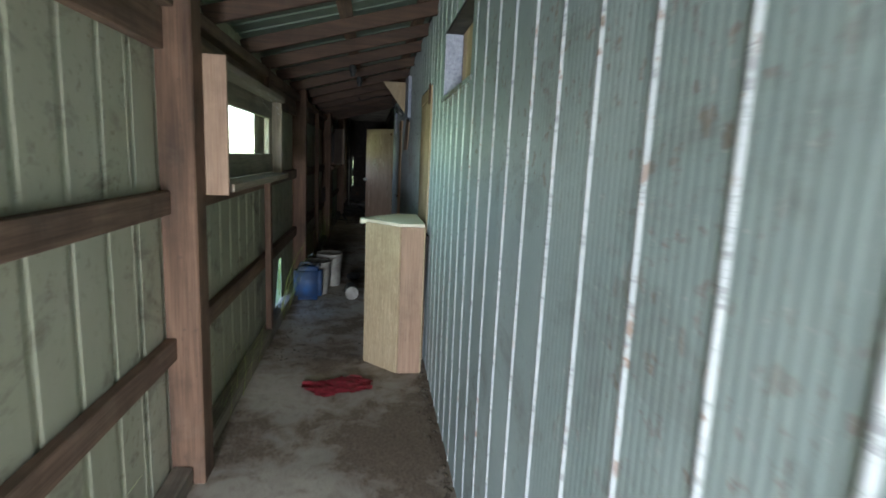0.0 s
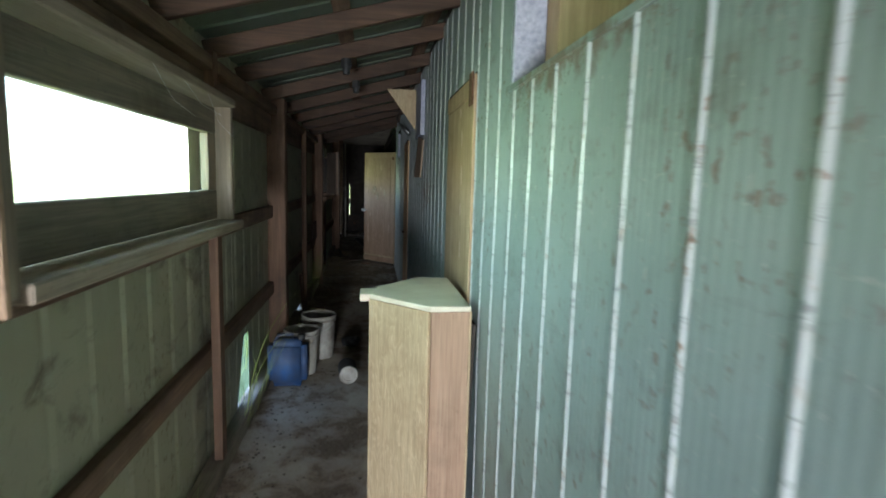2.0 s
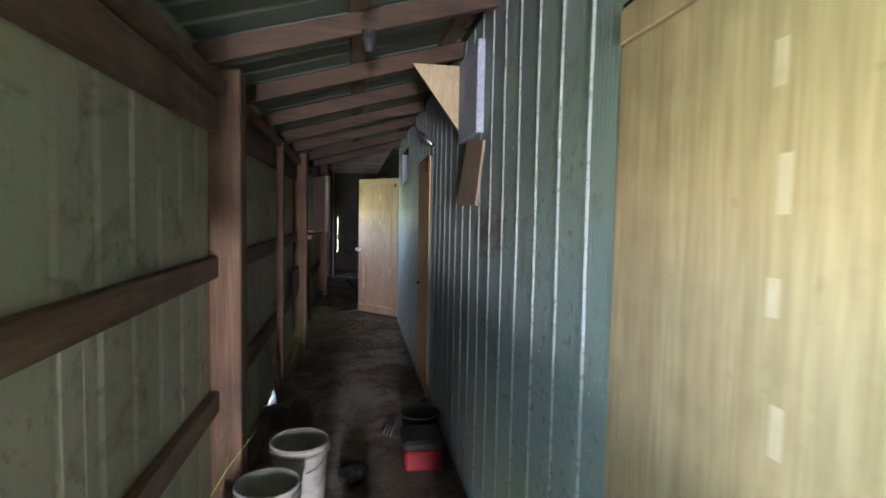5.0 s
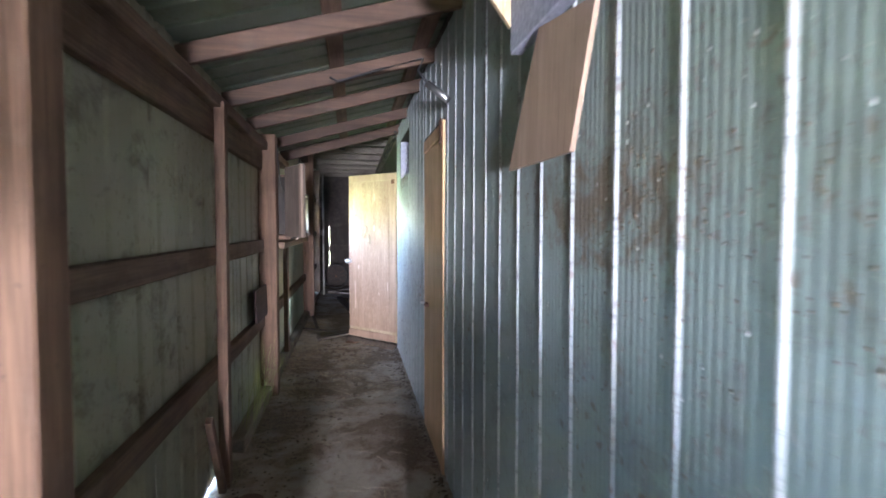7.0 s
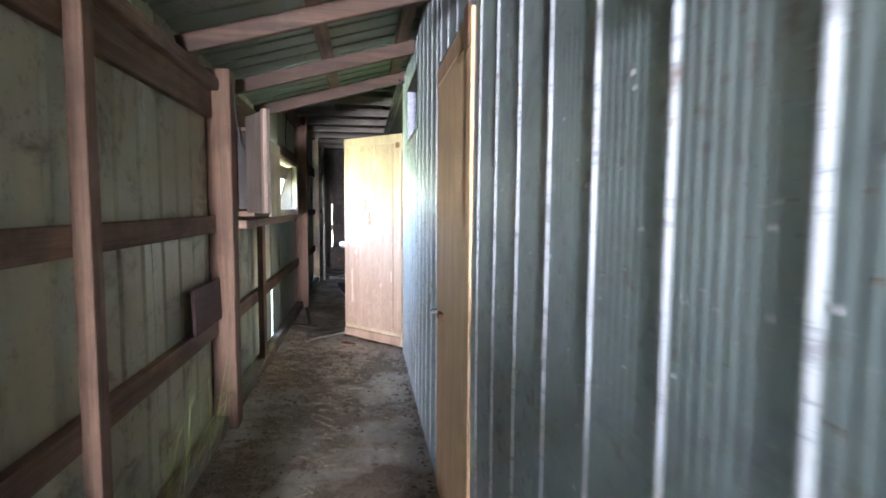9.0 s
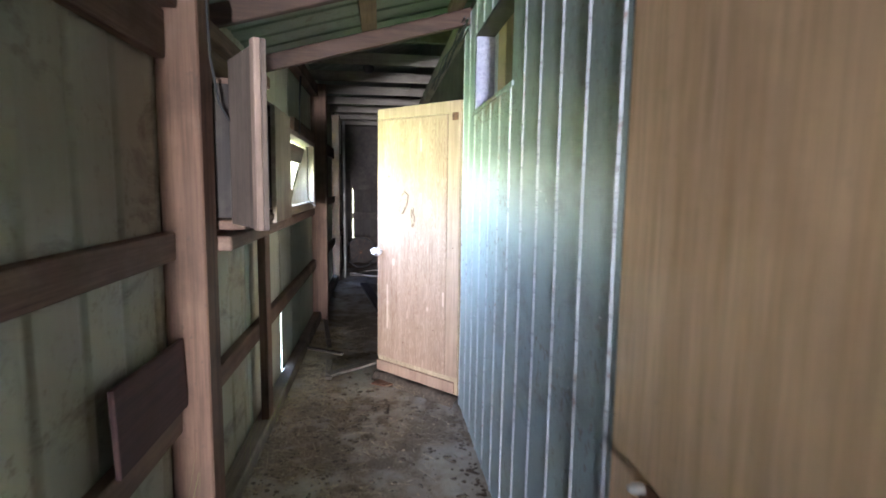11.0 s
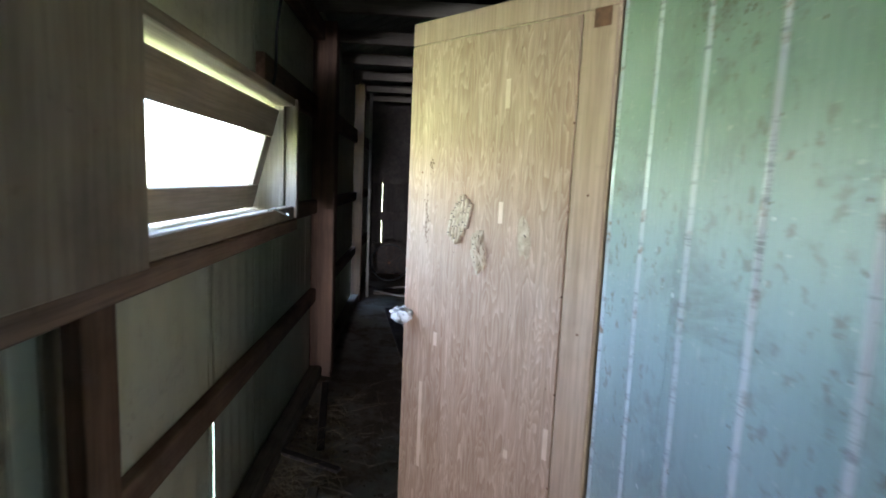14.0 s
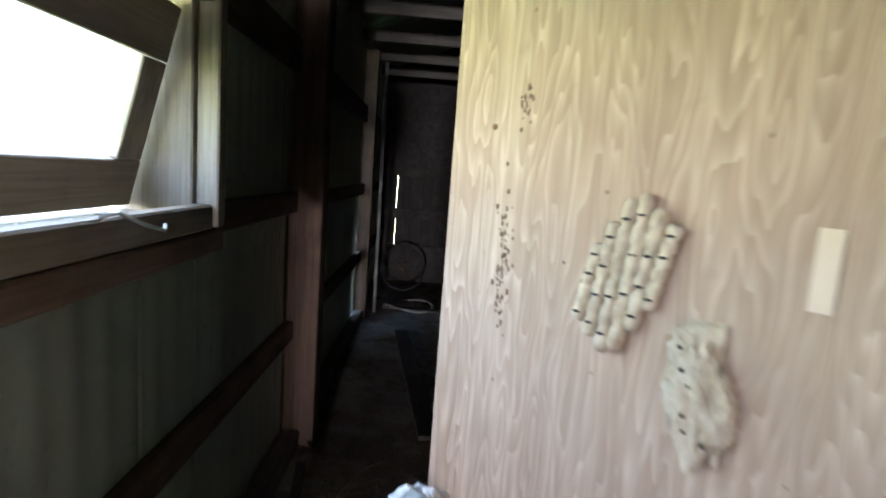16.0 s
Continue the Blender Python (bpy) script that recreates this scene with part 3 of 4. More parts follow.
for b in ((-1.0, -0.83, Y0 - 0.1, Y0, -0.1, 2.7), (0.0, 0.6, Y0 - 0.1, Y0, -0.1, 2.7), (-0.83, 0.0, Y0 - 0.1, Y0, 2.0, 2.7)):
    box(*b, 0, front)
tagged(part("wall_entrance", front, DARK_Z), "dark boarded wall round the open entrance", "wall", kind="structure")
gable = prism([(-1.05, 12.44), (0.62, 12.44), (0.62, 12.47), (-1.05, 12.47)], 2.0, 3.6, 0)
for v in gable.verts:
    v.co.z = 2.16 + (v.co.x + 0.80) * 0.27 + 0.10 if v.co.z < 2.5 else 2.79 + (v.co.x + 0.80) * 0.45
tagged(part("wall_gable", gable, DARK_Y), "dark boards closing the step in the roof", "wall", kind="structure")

# ---- windows ----


def window_one():
    w = thing("window_1", "timber framed shed window with a wide-railed sash", "window", kind="structure")
    part("window_jamb", box(-0.87, -0.612, 3.865, 3.905, 1.36, 1.93, 0.004), FRAME_Z, w)
    part("window_jamb", box(-0.735, -0.635, 5.46, 5.505, 1.37, 1.92, 0.004), FRAME_Z, w)
    part("casing", box(-0.735, -0.722, 5.507, 5.568, 1.30, 1.96, 0.003), FRAME_Z, w, "weathered board beside the jamb")
    part("window_sill", box(-0.87, -0.595, 3.907, 5.506, 1.345, 1.385, 0.005), PINE_Y, w)
    part("window_head", box(-0.87, -0.61, 3.907, 5.458, 1.89, 1.925, 0.004), PINE_Y, w)
    part("casing", box(-0.705, -0.604, 3.845, 3.863, 1.335, 1.945, 0.003), PINK_Z, w, "bare pinkish end board with water stains")
    part("sash_rail", box(-0.735, -0.70, 3.91, 5.455, 1.39, 1.52, 0.004), GREY_Y, w)
    part("sash_rail", box(-0.735, -0.70, 3.91, 5.455, 1.77, 1.885, 0.004), GREY_Y, w)
    part("sash_stile", box(-0.734, -0.701, 3.912, 4.00, 1.522, 1.768, 0.003), GREY_Z, w)
    part("sash_stile", box(-0.734, -0.701, 5.345, 5.453, 1.522, 1.768, 0.003), GREY_Z, w)
    pane = part("pane", box(-0.719, -0.715, 4.001, 5.344, 1.523, 1.767, 0), GLASS, w)
    pane.visible_shadow = False
    for k, (y, dy, dz) in enumerate(((4.5, 0.35, 0.10), (4.75, 0.42, 0.06), (5.0, 0.36, 0.13))):
        part("cobweb_strand", tube([(-0.60, y, 1.887), (-0.61, y + dy * 0.5, 1.875 - dz * 0.6), (-0.60, y + dy, 1.885 - dz)], 0.0004, sides=4), BAG, w)



window_one()


def window_two():
    w = thing("window_2", "timber framed window with its sash tilted open", "window", kind="structure")
    part("window_jamb", box(-0.88, -0.66, 12.07, 12.11, 1.33, 1.86, 0.004), FRAME_Z, w)
    part("window_jamb", box(-0.88, -0.70, 13.585, 13.625, 1.33, 1.86, 0.004), FRAME_Z, w)
    part("casing", box(-0.698, -0.645, 13.60, 13.645, 1.32, 1.865, 0.004), FRAME_Z, w)
    part("window_head", box(-0.88, -0.65, 12.112, 13.583, 1.83, 1.865, 0.004), PINE_Y, w)
    part("window_sill", box(-0.92, -0.70, 12.112, 13.583, 1.325, 1.352, 0.004), PINE_Y, w, "pale sill lit by the daylight")
    part("sill_lip", box(-0.698, -0.655, 12.13, 13.60, 1.315, 1.375, 0.005), PINE_Y, w)
    part("ledge", box(-0.72, -0.652, 11.07, 13.66, 1.255, 1.312, 0.006), RED_Y, w, "dark red-brown ledge under the sill")
    m = Matrix.Translation((-0.735, 0, 1.812)) @ pose(0, 0, 0, 0, 15, 0)

    def tilted(name, y0, y1, z0, z1, mat, thick=0.032, parent=w):
        bm = box(-thick / 2, thick / 2, y0, y1, z0, z1, 0.003 if thick > 0.01 else 0)
        bm.transform(m)
        return part(name, bm, mat, parent)

    tilted("sash_rail", 12.12, 13.575, -0.125, 0.0, PINE_Y)
    tilted("sash_rail", 12.12, 13.575, -0.462, -0.355, PINE_Y)
    tilted("sash_stile", 12.122, 12.16, -0.353, -0.127, FRAME_Z)
    tilted("sash_stile", 13.48, 13.573, -0.353, -0.127, FRAME_Z)
    pane = tilted("pane", 12.162, 13.478, -0.352, -0.128, GLASS, 0.004)
    pane.visible_shadow = False
    hook = tube([(-0.66, 13.17, 1.378), (-0.64, 13.19, 1.385), (-0.615, 13.22, 1.365), (-0.60, 13.26, 1.352), (-0.607, 13.275, 1.36)], 0.004, sides=6)
    part("window_hook", hook, STEEL, w, "bent steel window hook")


window_two()

# ---- the open plywood door ----
DU = Vector((-0.6819, 0.7315, 0))
DM = Matrix(((DU.x, -DU.y, 0, 0.42), (DU.y, DU.x, 0, 12.50), (0, 0, 1, 0), (0, 0, 0, 1)))   # local: u along the door, v to its face, z up


def on_door(bm):
    bm.transform(DM)
    return bm


def open_door():
    d = thing("door_3", "fir plywood door standing half open", "door", kind="structure")
    part("door_slab", on_door(box(-0.02, 0.778, -0.04, -0.004, 0.075, 2.08, 0.003)), PINE_Z, d)
    part("face_panel", on_door(box(0.09, 0.775, -0.0035, 0.004, 0.20, 1.995, 0.002)), PLY_Z, d, "figured fir plywood face, marked and nailed")
    part("stile_strip", on_door(box(-0.018, 0.084, -0.0035, 0.005, 0.20, 1.995, 0.002)), PLY_TAN, d)
    part("top_rail", on_door(box(-0.018, 0.775, -0.0035, 0.003, 2.0, 2.078, 0.002)), PLY_TAN, d)
    part("kick_board", on_door(box(0.0, 0.775, -0.0035, 0.016, 0.085, 0.165, 0.004)), PINK_Z, d, "mud-splashed kick board")
    part("hinge", on_door(box(0.0, 0.05, 0.0055, 0.009, 1.95, 2.0, 0.001)), RUST, d, "rusty hinge plate")
    for u, z, h, c in ((0.33, 1.80, 0.09, PINK_Z), (0.332, 1.43, 0.07, PINK_Z), (0.256, 0.645, 0.03, PINK_Z), (0.11, 0.735, 0.10, PINK_Z), (0.665, 0.60, 0.34, PINK_Z), (0.60, 0.95, 0.05, PINK_Z)):
        part("filler_patch", on_door(box(u - 0.009, u + 0.009, 0.0045, 0.0056, z - h / 2, z + h / 2, 0.0003)), WOODFILL, d, "pale wood filler patch")
    for u, z in ((0.09, 1.7), (0.09, 1.45), (0.09, 1.2), (0.09, 0.9), (0.09, 0.6), (0.7, 1.55), (0.03, 1.5), (0.03, 1.1), (0.5, 0.35), (0.2, 0.5)):
        part("nail_head", on_door(lathe(((0.0, 0.0), (0.004, 0.0), (0.0035, 0.0015), (0.0, 0.002)), Matrix.Translation((u, 0.0048, z)) @ pose(0, 0, 0, -90, 0, 0), 8)), RUST, d)
    knob = part("door_knob", on_door(rough_up(lathe(((0.0, 0.0), (0.012, 0.0), (0.012, 0.03), (0.03, 0.035), (0.034, 0.055), (0.024, 0.075), (0.0, 0.08)), Matrix.Translation((0.735, 0.004, 1.02)) @ pose(0, 0, 0, -90, 0, 0), 20), 0.004, 40)), STEEL, d)
    wrap = bmesh.new()
    bmesh.ops.create_icosphere(wrap, subdivisions=4, radius=1.0)
    for v in wrap.verts:
        c = v.co.copy()
        k = 1 + 0.28 * noise.noise(c * 2.3) + 0.16 * noise.noise(c * 6.1)
        v.co = Vector((0.737 + c.x * 0.044 * k, 0.052 + c.y * 0.034 * k, 1.02 + c.z * 0.029 * k))
    part("wrap", on_door(wrap), BAG, knob, "crumpled white plastic tied round the knob")


WOODFILL = plain("wood_filler", (0.58, 0.42, 0.30), (0.66, 0.49, 0.37), 0.8, 20.0, 0.1)
open_door()
def soil_bank():
    """Dark earth banked up under the open door."""
    bm = bmesh.new()
    n, m = 60, 8
    rows = [[bm.verts.new((-0.02 + 0.82 * i / n, -0.10 + 0.15 * j / m, 0.0)) for j in range(m + 1)] for i in range(n + 1)]
    for row in rows:
        for v in row:
            rise = math.sin(math.pi * (v.co.y + 0.10) / 0.15)
            v.co.z = max(0.0, rise) ** 0.7 * (0.062 + 0.012 * noise.noise(v.co * 14) + 0.010 * noise.noise(v.co * 45)) - 0.004
    for p, q in zip(rows, rows[1:]):
        for j in range(m):
            bm.faces.new((p[j], q[j], q[j + 1], p[j + 1]))
    tagged(part("soil", on_door(bm), LITTER, smooth=True), "dark soil banked up under the open door", "soil", kind="stuff")


soil_bank()
beam("door_jamb", box(RW + 0.006, RW + 0.13, 12.465, 12.488, 0.0, 2.10), DARK_Z, "pale timber door jamb at the open door", "door jamb")


def mud_nest(u, z, wide, high, shape, seed, deep=0.018):
    """Wasp mud nests: a fan of ribbed tubes, or a lump of crusted cells."""
    if shape == "tubes":
        nest = thing("mud_nest", "fan of ribbed mud tubes on the plywood door", "wasp nest", "mud nests")
        n = 6
        for k in range(n):
            f = k / (n - 1) - 0.5
            h = high * (1 - 1.05 * abs(f))
            mid = z - f * high * 0.16
            pts = [(u + f * wide + 0.10 * high * (s - 0.5), 0.010, mid + h / 2 - h * s) for s in [i / 24 for i in range(25)]]
            t = tube(pts, wide / n * 0.60, sides=8)
            for i, v in enumerate(t.verts):
                c = Vector(pts[i // 8])
                v.co = c + (v.co - c) * (1.12 if (i // 8) % 4 else 0.80)
            tube_part = part("mud_tube", on_door(rough_up(t, 0.0015, 90, seed + k)), MUD, nest, smooth=True)
            # Dark discs laid on the tube paint the shade inside cell mouths.
            for i in range(3, 23, 6):
                if (i + 2 * k) % 5 and h > 0.05:
                    x, _, zz = pts[i]
                    hole = lathe(((0.0, 0.0), (0.0042, 0.0), (0.0036, 0.0012), (0.0, 0.0016)), Matrix.Translation((x, 0.0175, zz)) @ pose(0, 0, 0, -90, 0, 0), 8)
                    for v in hole.verts:
                        v.co.z = zz + (v.co.z - zz) * 0.45
                        v.co.x = x + (v.co.x - x) * 1.25
                    part("cell_hole", on_door(hole), DARK_Z, tube_part, "dark disc for the shade in the mouth of an emptied cell")
        return nest
    bm = bmesh.new()
    bmesh.ops.create_icosphere(bm, subdivisions=5, radius=1.0)
    for v in bm.verts:
        c = v.co.copy()
        k = 1 + 0.35 * noise.noise(c * 1.7 + Vector((seed, 0, 0))) + 0.22 * noise.noise(c * 4.5 + Vector((0, seed, 0))) + 0.12 * noise.noise(c * 11)
        v.co = Vector((u + c.x * wide / 2 * k + 0.12 * wide * c.z, max(0.0044, 0.005 + c.y * deep * k), z + c.z * high / 2 * k))
    lump = part("mud_nest", on_door(bm), MUD)
    pick = random.Random(seed)
    # Shade of the open cells, as dark discs on the crust.
    for k in range(6 if deep > 0.01 else 2):
        x, zz = u + pick.uniform(-0.3, 0.3) * wide, z + pick.uniform(-0.36, 0.36) * high
        hole = lathe(((0.0, 0.0), (0.0026, 0.0), (0.002, 0.001), (0.0, 0.0014)), Matrix.Translation((x, 0.005 + deep * 0.96, zz)) @ pose(0, 0, 0, -90, 0, 0), 8)
        part("cell_hole", on_door(hole), DARK_Z, lump, "dark disc for the shade in the mouth of an emptied cell")
    return tagged(lump, "crusted lump of a mud wasp nest on the plywood door", "wasp nest", "mud nests")


mud_nest(0.502, 1.395, 0.078, 0.185, "tubes", 1)
mud_nest(0.415, 1.295, 0.06, 0.14, "lump", 2)
mud_nest(0.235, 1.36, 0.05, 0.115, "lump", 3, 0.006)

# ---- the boarded doors in the metal wall ----


def boarded_door(y0, y1, top, mat, strip, name, label):
    d = thing(name, label, "door", kind="structure")
    part("door_slab", box(RW - 0.004, RW + 0.06, y0 + 0.085, y1 - 0.004, 0.004, top - 0.09, 0.003), mat, d)
    part("side_board", box(RW - 0.012, RW + 0.06, y0 + 0.004, y0 + 0.081, 0.004, top - 0.004, 0.003), strip, d)
    part("head_board", box(RW - 0.009, RW + 0.06, y0 + 0.085, y1 - 0.004, top - 0.087, top - 0.004, 0.003), mat, d)
    part("hinge", box(RW - 0.026, RW - 0.020, y0 - 0.02, y0 + 0.06, top - 0.14, top + 0.0, 0.002), RUST, d, "rusty strap hinge")
    return d


d1 = boarded_door(*D1, YELLOW_Z, YELLOW_Z, "door_1", "yellow board door nailed shut in the metal wall")
for y, z, h in ((5.55, 1.80, 0.07), (5.53, 1.62, 0.09), (5.54, 1.45, 0.06), (5.60, 1.93, 0.04), (5.52, 1.25, 0.08), (5.56, 1.0, 0.05)):
    part("filler_patch", box(RW - 0.0056, RW - 0.0045, y - 0.012, y + 0.012, z - h / 2, z + h / 2, 0), WOODFILL, d1, "pale wood filler patch")
d2 = boarded_door(*D2, DOOR_TAN, DOOR_TAN, "door_2", "orange-brown plywood door shut in the metal wall")
latch = part("latch", box(RW - 0.030, RW - 0.006, 9.86, 9.93, 0.90, 0.925, 0.003), RUST, d2, "rusty turn latch")
part("latch_bolt", lathe(((0.0, 0), (0.012, 0), (0.012, 0.02), (0.006, 0.03), (0.0, 0.03)), pose(RW - 0.030, 9.905, 0.93, 0, -90, 0), 12), STEEL, latch)

# ---- filled openings high in the metal wall ----


def filled_opening(v, s0, s1, back, board_mat, label):
    """A hole in the wall, closed from behind by foam, a stud and a board; s0, s1: the stud; back: where the foam ends."""
    o = thing("wall_opening", label, "wall opening", "high openings")
    y0, y1, z0, z1 = v
    part("foam_board", box(RW + 0.112, RW + 0.15, s1 + 0.003, back, z0 - 0.08, z1 + 0.08, 0.004), FOAM, o, "blue-grey foam board")
    part("foam_board", box(RW + 0.004, RW + 0.110, y1 - 0.022, y1 - 0.002, z0 + 0.003, z1 - 0.003, 0.003), FOAM, o, "cut edge of the blue-grey wall foam")
    part("stud", box(RW + 0.112, RW + 0.16, s0, s1, z0 - 0.08, z1 + 0.08, 0.003), PINK_Z, o, "bare pinkish stud")
    part("board", box(RW + 0.114, RW + 0.15, y0 - 0.10, s0 - 0.003, z0 - 0.08, z1 + 0.08, 0.003), board_mat, o)
    part("sill_trim", box(RW - 0.008, RW + 0.02, y0 - 0.03, y1 + 0.02, z0 - 0.022, z0 - 0.001, 0.002), METAL, o, "folded green metal trim")


filled_opening(V1, 4.54, 4.655, 4.98, YELLOW_Z, "high opening filled with foam and yellow board")
filled_opening(V2, 11.82, 12.0, 12.28, RED_Z, "high opening filled with foam and dark board")

# ---- stepped wooden cabinet standing against the metal wall ----
OUT = [(0.0, 5.20), (0.24, 4.95), (0.405, 4.955), (0.40, 5.60), (0.24, 5.62), (0.03, 5.36)]


def tall_cabinet():
    c = thing("wooden_cabinet", "tall angled pine cabinet with a pale cream-painted top", "cabinet")

    def side(a, b, mat, label=""):
        (x0, y0), (x1, y1) = a, b
        d = Vector((x1 - x0, y1 - y0, 0))
        m = Matrix.Translation(((x0 + x1) / 2, (y0 + y1) / 2, 0.535)) @ pose(0, 0, 0, 0, 0, math.degrees(math.atan2(d.y, d.x)))
        return part("side_board", slab(m, d.length - 0.006, 0.018, 1.062, 0.003), mat, c, label)

    s = [(x * 0.985 + 0.004, 5.28 + (y - 5.28) * 0.97) for x, y in OUT]
    side(s[0], s[1], PINE_Z, "pale pine side, water-stained near the floor")
    side(s[1], s[2], PINK_Z, "pinkish plywood front")
    side(s[2], s[3], PINE_Z)
    side(s[3], s[4], PINE_Z)
    side(s[4], s[5], PINE_Z)
    side(s[5], s[0], PINE_Z)
    part("top_board", prism(OUT, 1.067, 1.089, 0.003), MINT, c, "pale cream-painted six-sided top")
    part("top_batten", box(-0.045, 0.035, 5.215, 5.352, 1.052, 1.084, 0.003), MINT, c)


tall_cabinet()
beam("leaning_board", slab(pose(0.415, 5.28, 0.50, 0, 2, 0), 0.016, 0.55, 1.0), DARK_Z, "dark thin board between the cabinet and the wall", "board")

# ---- wall cupboard with an open door ----


# Cupboard plywood darkened to carry the weaker light on the open door.
SHADED_PLY = wood("shaded_brown_plywood_z", (0.085, 0.062, 0.048), (0.19, 0.145, 0.115), "z", dirty=0.4)
BATTEN = wood("brown_batten_z", (0.20, 0.135, 0.10), (0.36, 0.26, 0.20), "z", dirty=0.3)


def wall_cupboard():
    c = thing("wall_cupboard", "dark wooden wall cupboard with one door open", "cupboard")
    x0, x1, y0, y1, z0, z1 = -0.798, -0.615, 11.09, 12.05, 1.355, 1.90
    part("back_board", box(x0, x0 + 0.012, y0, y1, 1.58, z1, 0.002), BOARD_Y, c, "dark stained back board")
    part("top_board", box(x0 + 0.013, x1, y0, y1, z1 - 0.02, z1, 0.002), BOARD_Y, c)
    part("bottom_board", box(x0 + 0.013, x1 + 0.01, y0, y1, z0 - 0.02, z0 + 0.016, 0.006), RED_Y, c, "worn red-brown bottom ledge")
    part("side_board", box(x0 + 0.013, x1, y0, y0 + 0.02, z0 + 0.026, z1 - 0.021, 0.002), DARK_Z, c)
    part("side_board", box(x0 + 0.013, x1, y1 - 0.02, y1, z0 + 0.026, z1 - 0.021, 0.002), DARK_Z, c)
    part("divider", box(x0 + 0.013, x1 - 0.03, 11.64, 11.66, 1.585, z1 - 0.021, 0.002), RED_Z, c)
    for k, (za, zb, xf) in enumerate(((z0 + 0.024, 1.448, -0.715), (1.462, 1.575, -0.735))):
        board = rough_up(box(x0, xf, y0 + 0.021, 11.70, za, zb, 0.006), 0.004, 7.0, k + 3.0)
        part("rail_board", board, BOARD_Y, c, "rough-edged mottled brown board")
        # Pale strip paints the lit top edge of the board.
        part("edge_strip", box(x0 + 0.013, xf + 0.012, y0 + 0.021, 11.70, zb + 0.002, zb + 0.010, 0.002), PINE_Y, c)
    part("door", box(x1 + 0.002, x1 + 0.02, 11.665, y1 + 0.06, z0 - 0.03, z1 - 0.01, 0.003), GREY_Z, c, "weathered grey-brown plywood door, closed")
    a, b = Vector((-0.640, 11.075, 0)), Vector((-0.452, 10.745, 0))
    d = b - a
    m = Matrix.Translation((a + b) / 2 + Vector((0, 0, 1.66))) @ pose(0, 0, 0, 0, 0, math.degrees(math.atan2(d.y, d.x)))
    part("door_edge", box(x1 + 0.001, x1 + 0.022, 11.655, 11.664, z0 - 0.03, z1 - 0.01, 0.001), PINE_Y, c, "pale raw edge of the plywood door")
    od = part("door", slab(m, d.length, 0.018, 0.60, 0.003), SHADED_PLY, c, "weathered plywood door, swung open, its brown darkened for weak light")
    part("edge_batten", slab(m @ Matrix.Translation((d.length / 2 - 0.02, -0.021, 0)), 0.042, 0.022, 0.60, 0.003), BATTEN, od)


wall_cupboard()
part_cable = tube([(-0.70, 11.02, 2.15), (-0.69, 11.01, 1.95), (-0.67, 11.03, 1.80), (-0.645, 11.06, 1.74)], 0.005, sides=6)
tagged(part("cable", part_cable, BLACK), "black cable hanging from the plate by the post", "cable")

# ---- jug, pails, tin, crate and rag on the floor ----


def jug():
    j = thing("jerrycan", "dirty blue plastic jerrycan standing by the wall", "jerrycan")
    body = box(-0.76, -0.47, 6.86, 7.06, 0.006, 0.36, 0)
    bmesh.ops.bevel(body, geom=body.edges[:], offset=0.045, segments=4, affect="EDGES")
    part("body", body, BLUE, j, smooth=True)
    part("handle", tube([(-0.70, 6.96, 0.355), (-0.69, 6.96, 0.392), (-0.62, 6.96, 0.398), (-0.58, 6.96, 0.39), (-0.57, 6.96, 0.355)], 0.014, sides=8), BLUE, j, smooth=True)
    part("cap", lathe(((0.0, 0.04), (0.026, 0.04), (0.028, 0.034), (0.028, 0.0), (0.0, 0.0)), Matrix.Translation((-0.515, 6.96, 0.356)), 20), BLACK, j, "black screw cap")


jug()


def pail(x, y, h, r, label):
    p = thing("bucket", label, "bucket", "buckets")
    m = Matrix.Translation((x, y, 0.006))
    part("shell", lathe(((0.0, 0.0), (r * 0.84, 0.0), (r * 0.86, 0.01), (r, h), (r - 0.004, h), (r * 0.84, 0.015), (0.0, 0.012)), m), WHITE, p, smooth=True)
    for z in (h, h - 0.035):
        part("rim", lathe(((r, z - 0.012), (r + 0.008, z - 0.010), (r + 0.008, z), (r, z + 0.003), (r - 0.003, z))[::-1], m), WHITE, p, smooth=True)
    arc = [(x + (r + 0.006) * math.cos(a), y - 0.02 - 0.55 * r * math.sin(a) - r * 0.45, h * 0.92 - 0.12 * math.sin(a)) for a in [math.pi * i / 14 for i in range(15)]]
    arc = [(px, y - (r + 0.012) * math.sin(math.pi * i / 14), 0.006 + h - 0.03 - 0.09 * math.sin(math.pi * i / 14)) for i, (px, _, _) in enumerate(arc)]
    part("bail", tube(arc, 0.0022, sides=6), STEEL, p, "thin wire bail")
    return p


pail(-0.545, 7.22, 0.36, 0.135, "dirty white plastic bucket smeared with mud")
pail(-0.445, 7.62, 0.38, 0.145, "dirty white plastic bucket with a wire bail")


def tin():
    t = thing("tin_can", "dirty dark tin lying on its side", "tin")
    m = pose(-0.155, 6.905, 0.082, -90, 0, 6)
    part("shell", lathe(((0.0, 0.004), (0.068, 0.004), (0.072, 0.0), (0.074, 0.004), (0.072, 0.012), (0.072, 0.19), (0.074, 0.196), (0.070, 0.2), (0.0, 0.196)), m), BLACK, t, smooth=True)
    part("lid", lathe(((0.0, -0.001), (0.045, -0.001), (0.048, -0.004), (0.052, -0.001), (0.066, -0.001), (0.069, -0.004), (0.0695, 0.002))[::-1], m), WHITE, t, "pale ribbed lid")


tin()


def crate():
    c = thing("plastic_crate", "small red plastic crate with a black lid", "crate")
    part("body", box(0.14, 0.37, 7.95, 8.2, 0.006, 0.13, 0.015), REDP, c)
    part("lid", box(0.125, 0.385, 7.935, 8.215, 0.132, 0.20, 0.02), BLACK, c, "black lid")


crate()
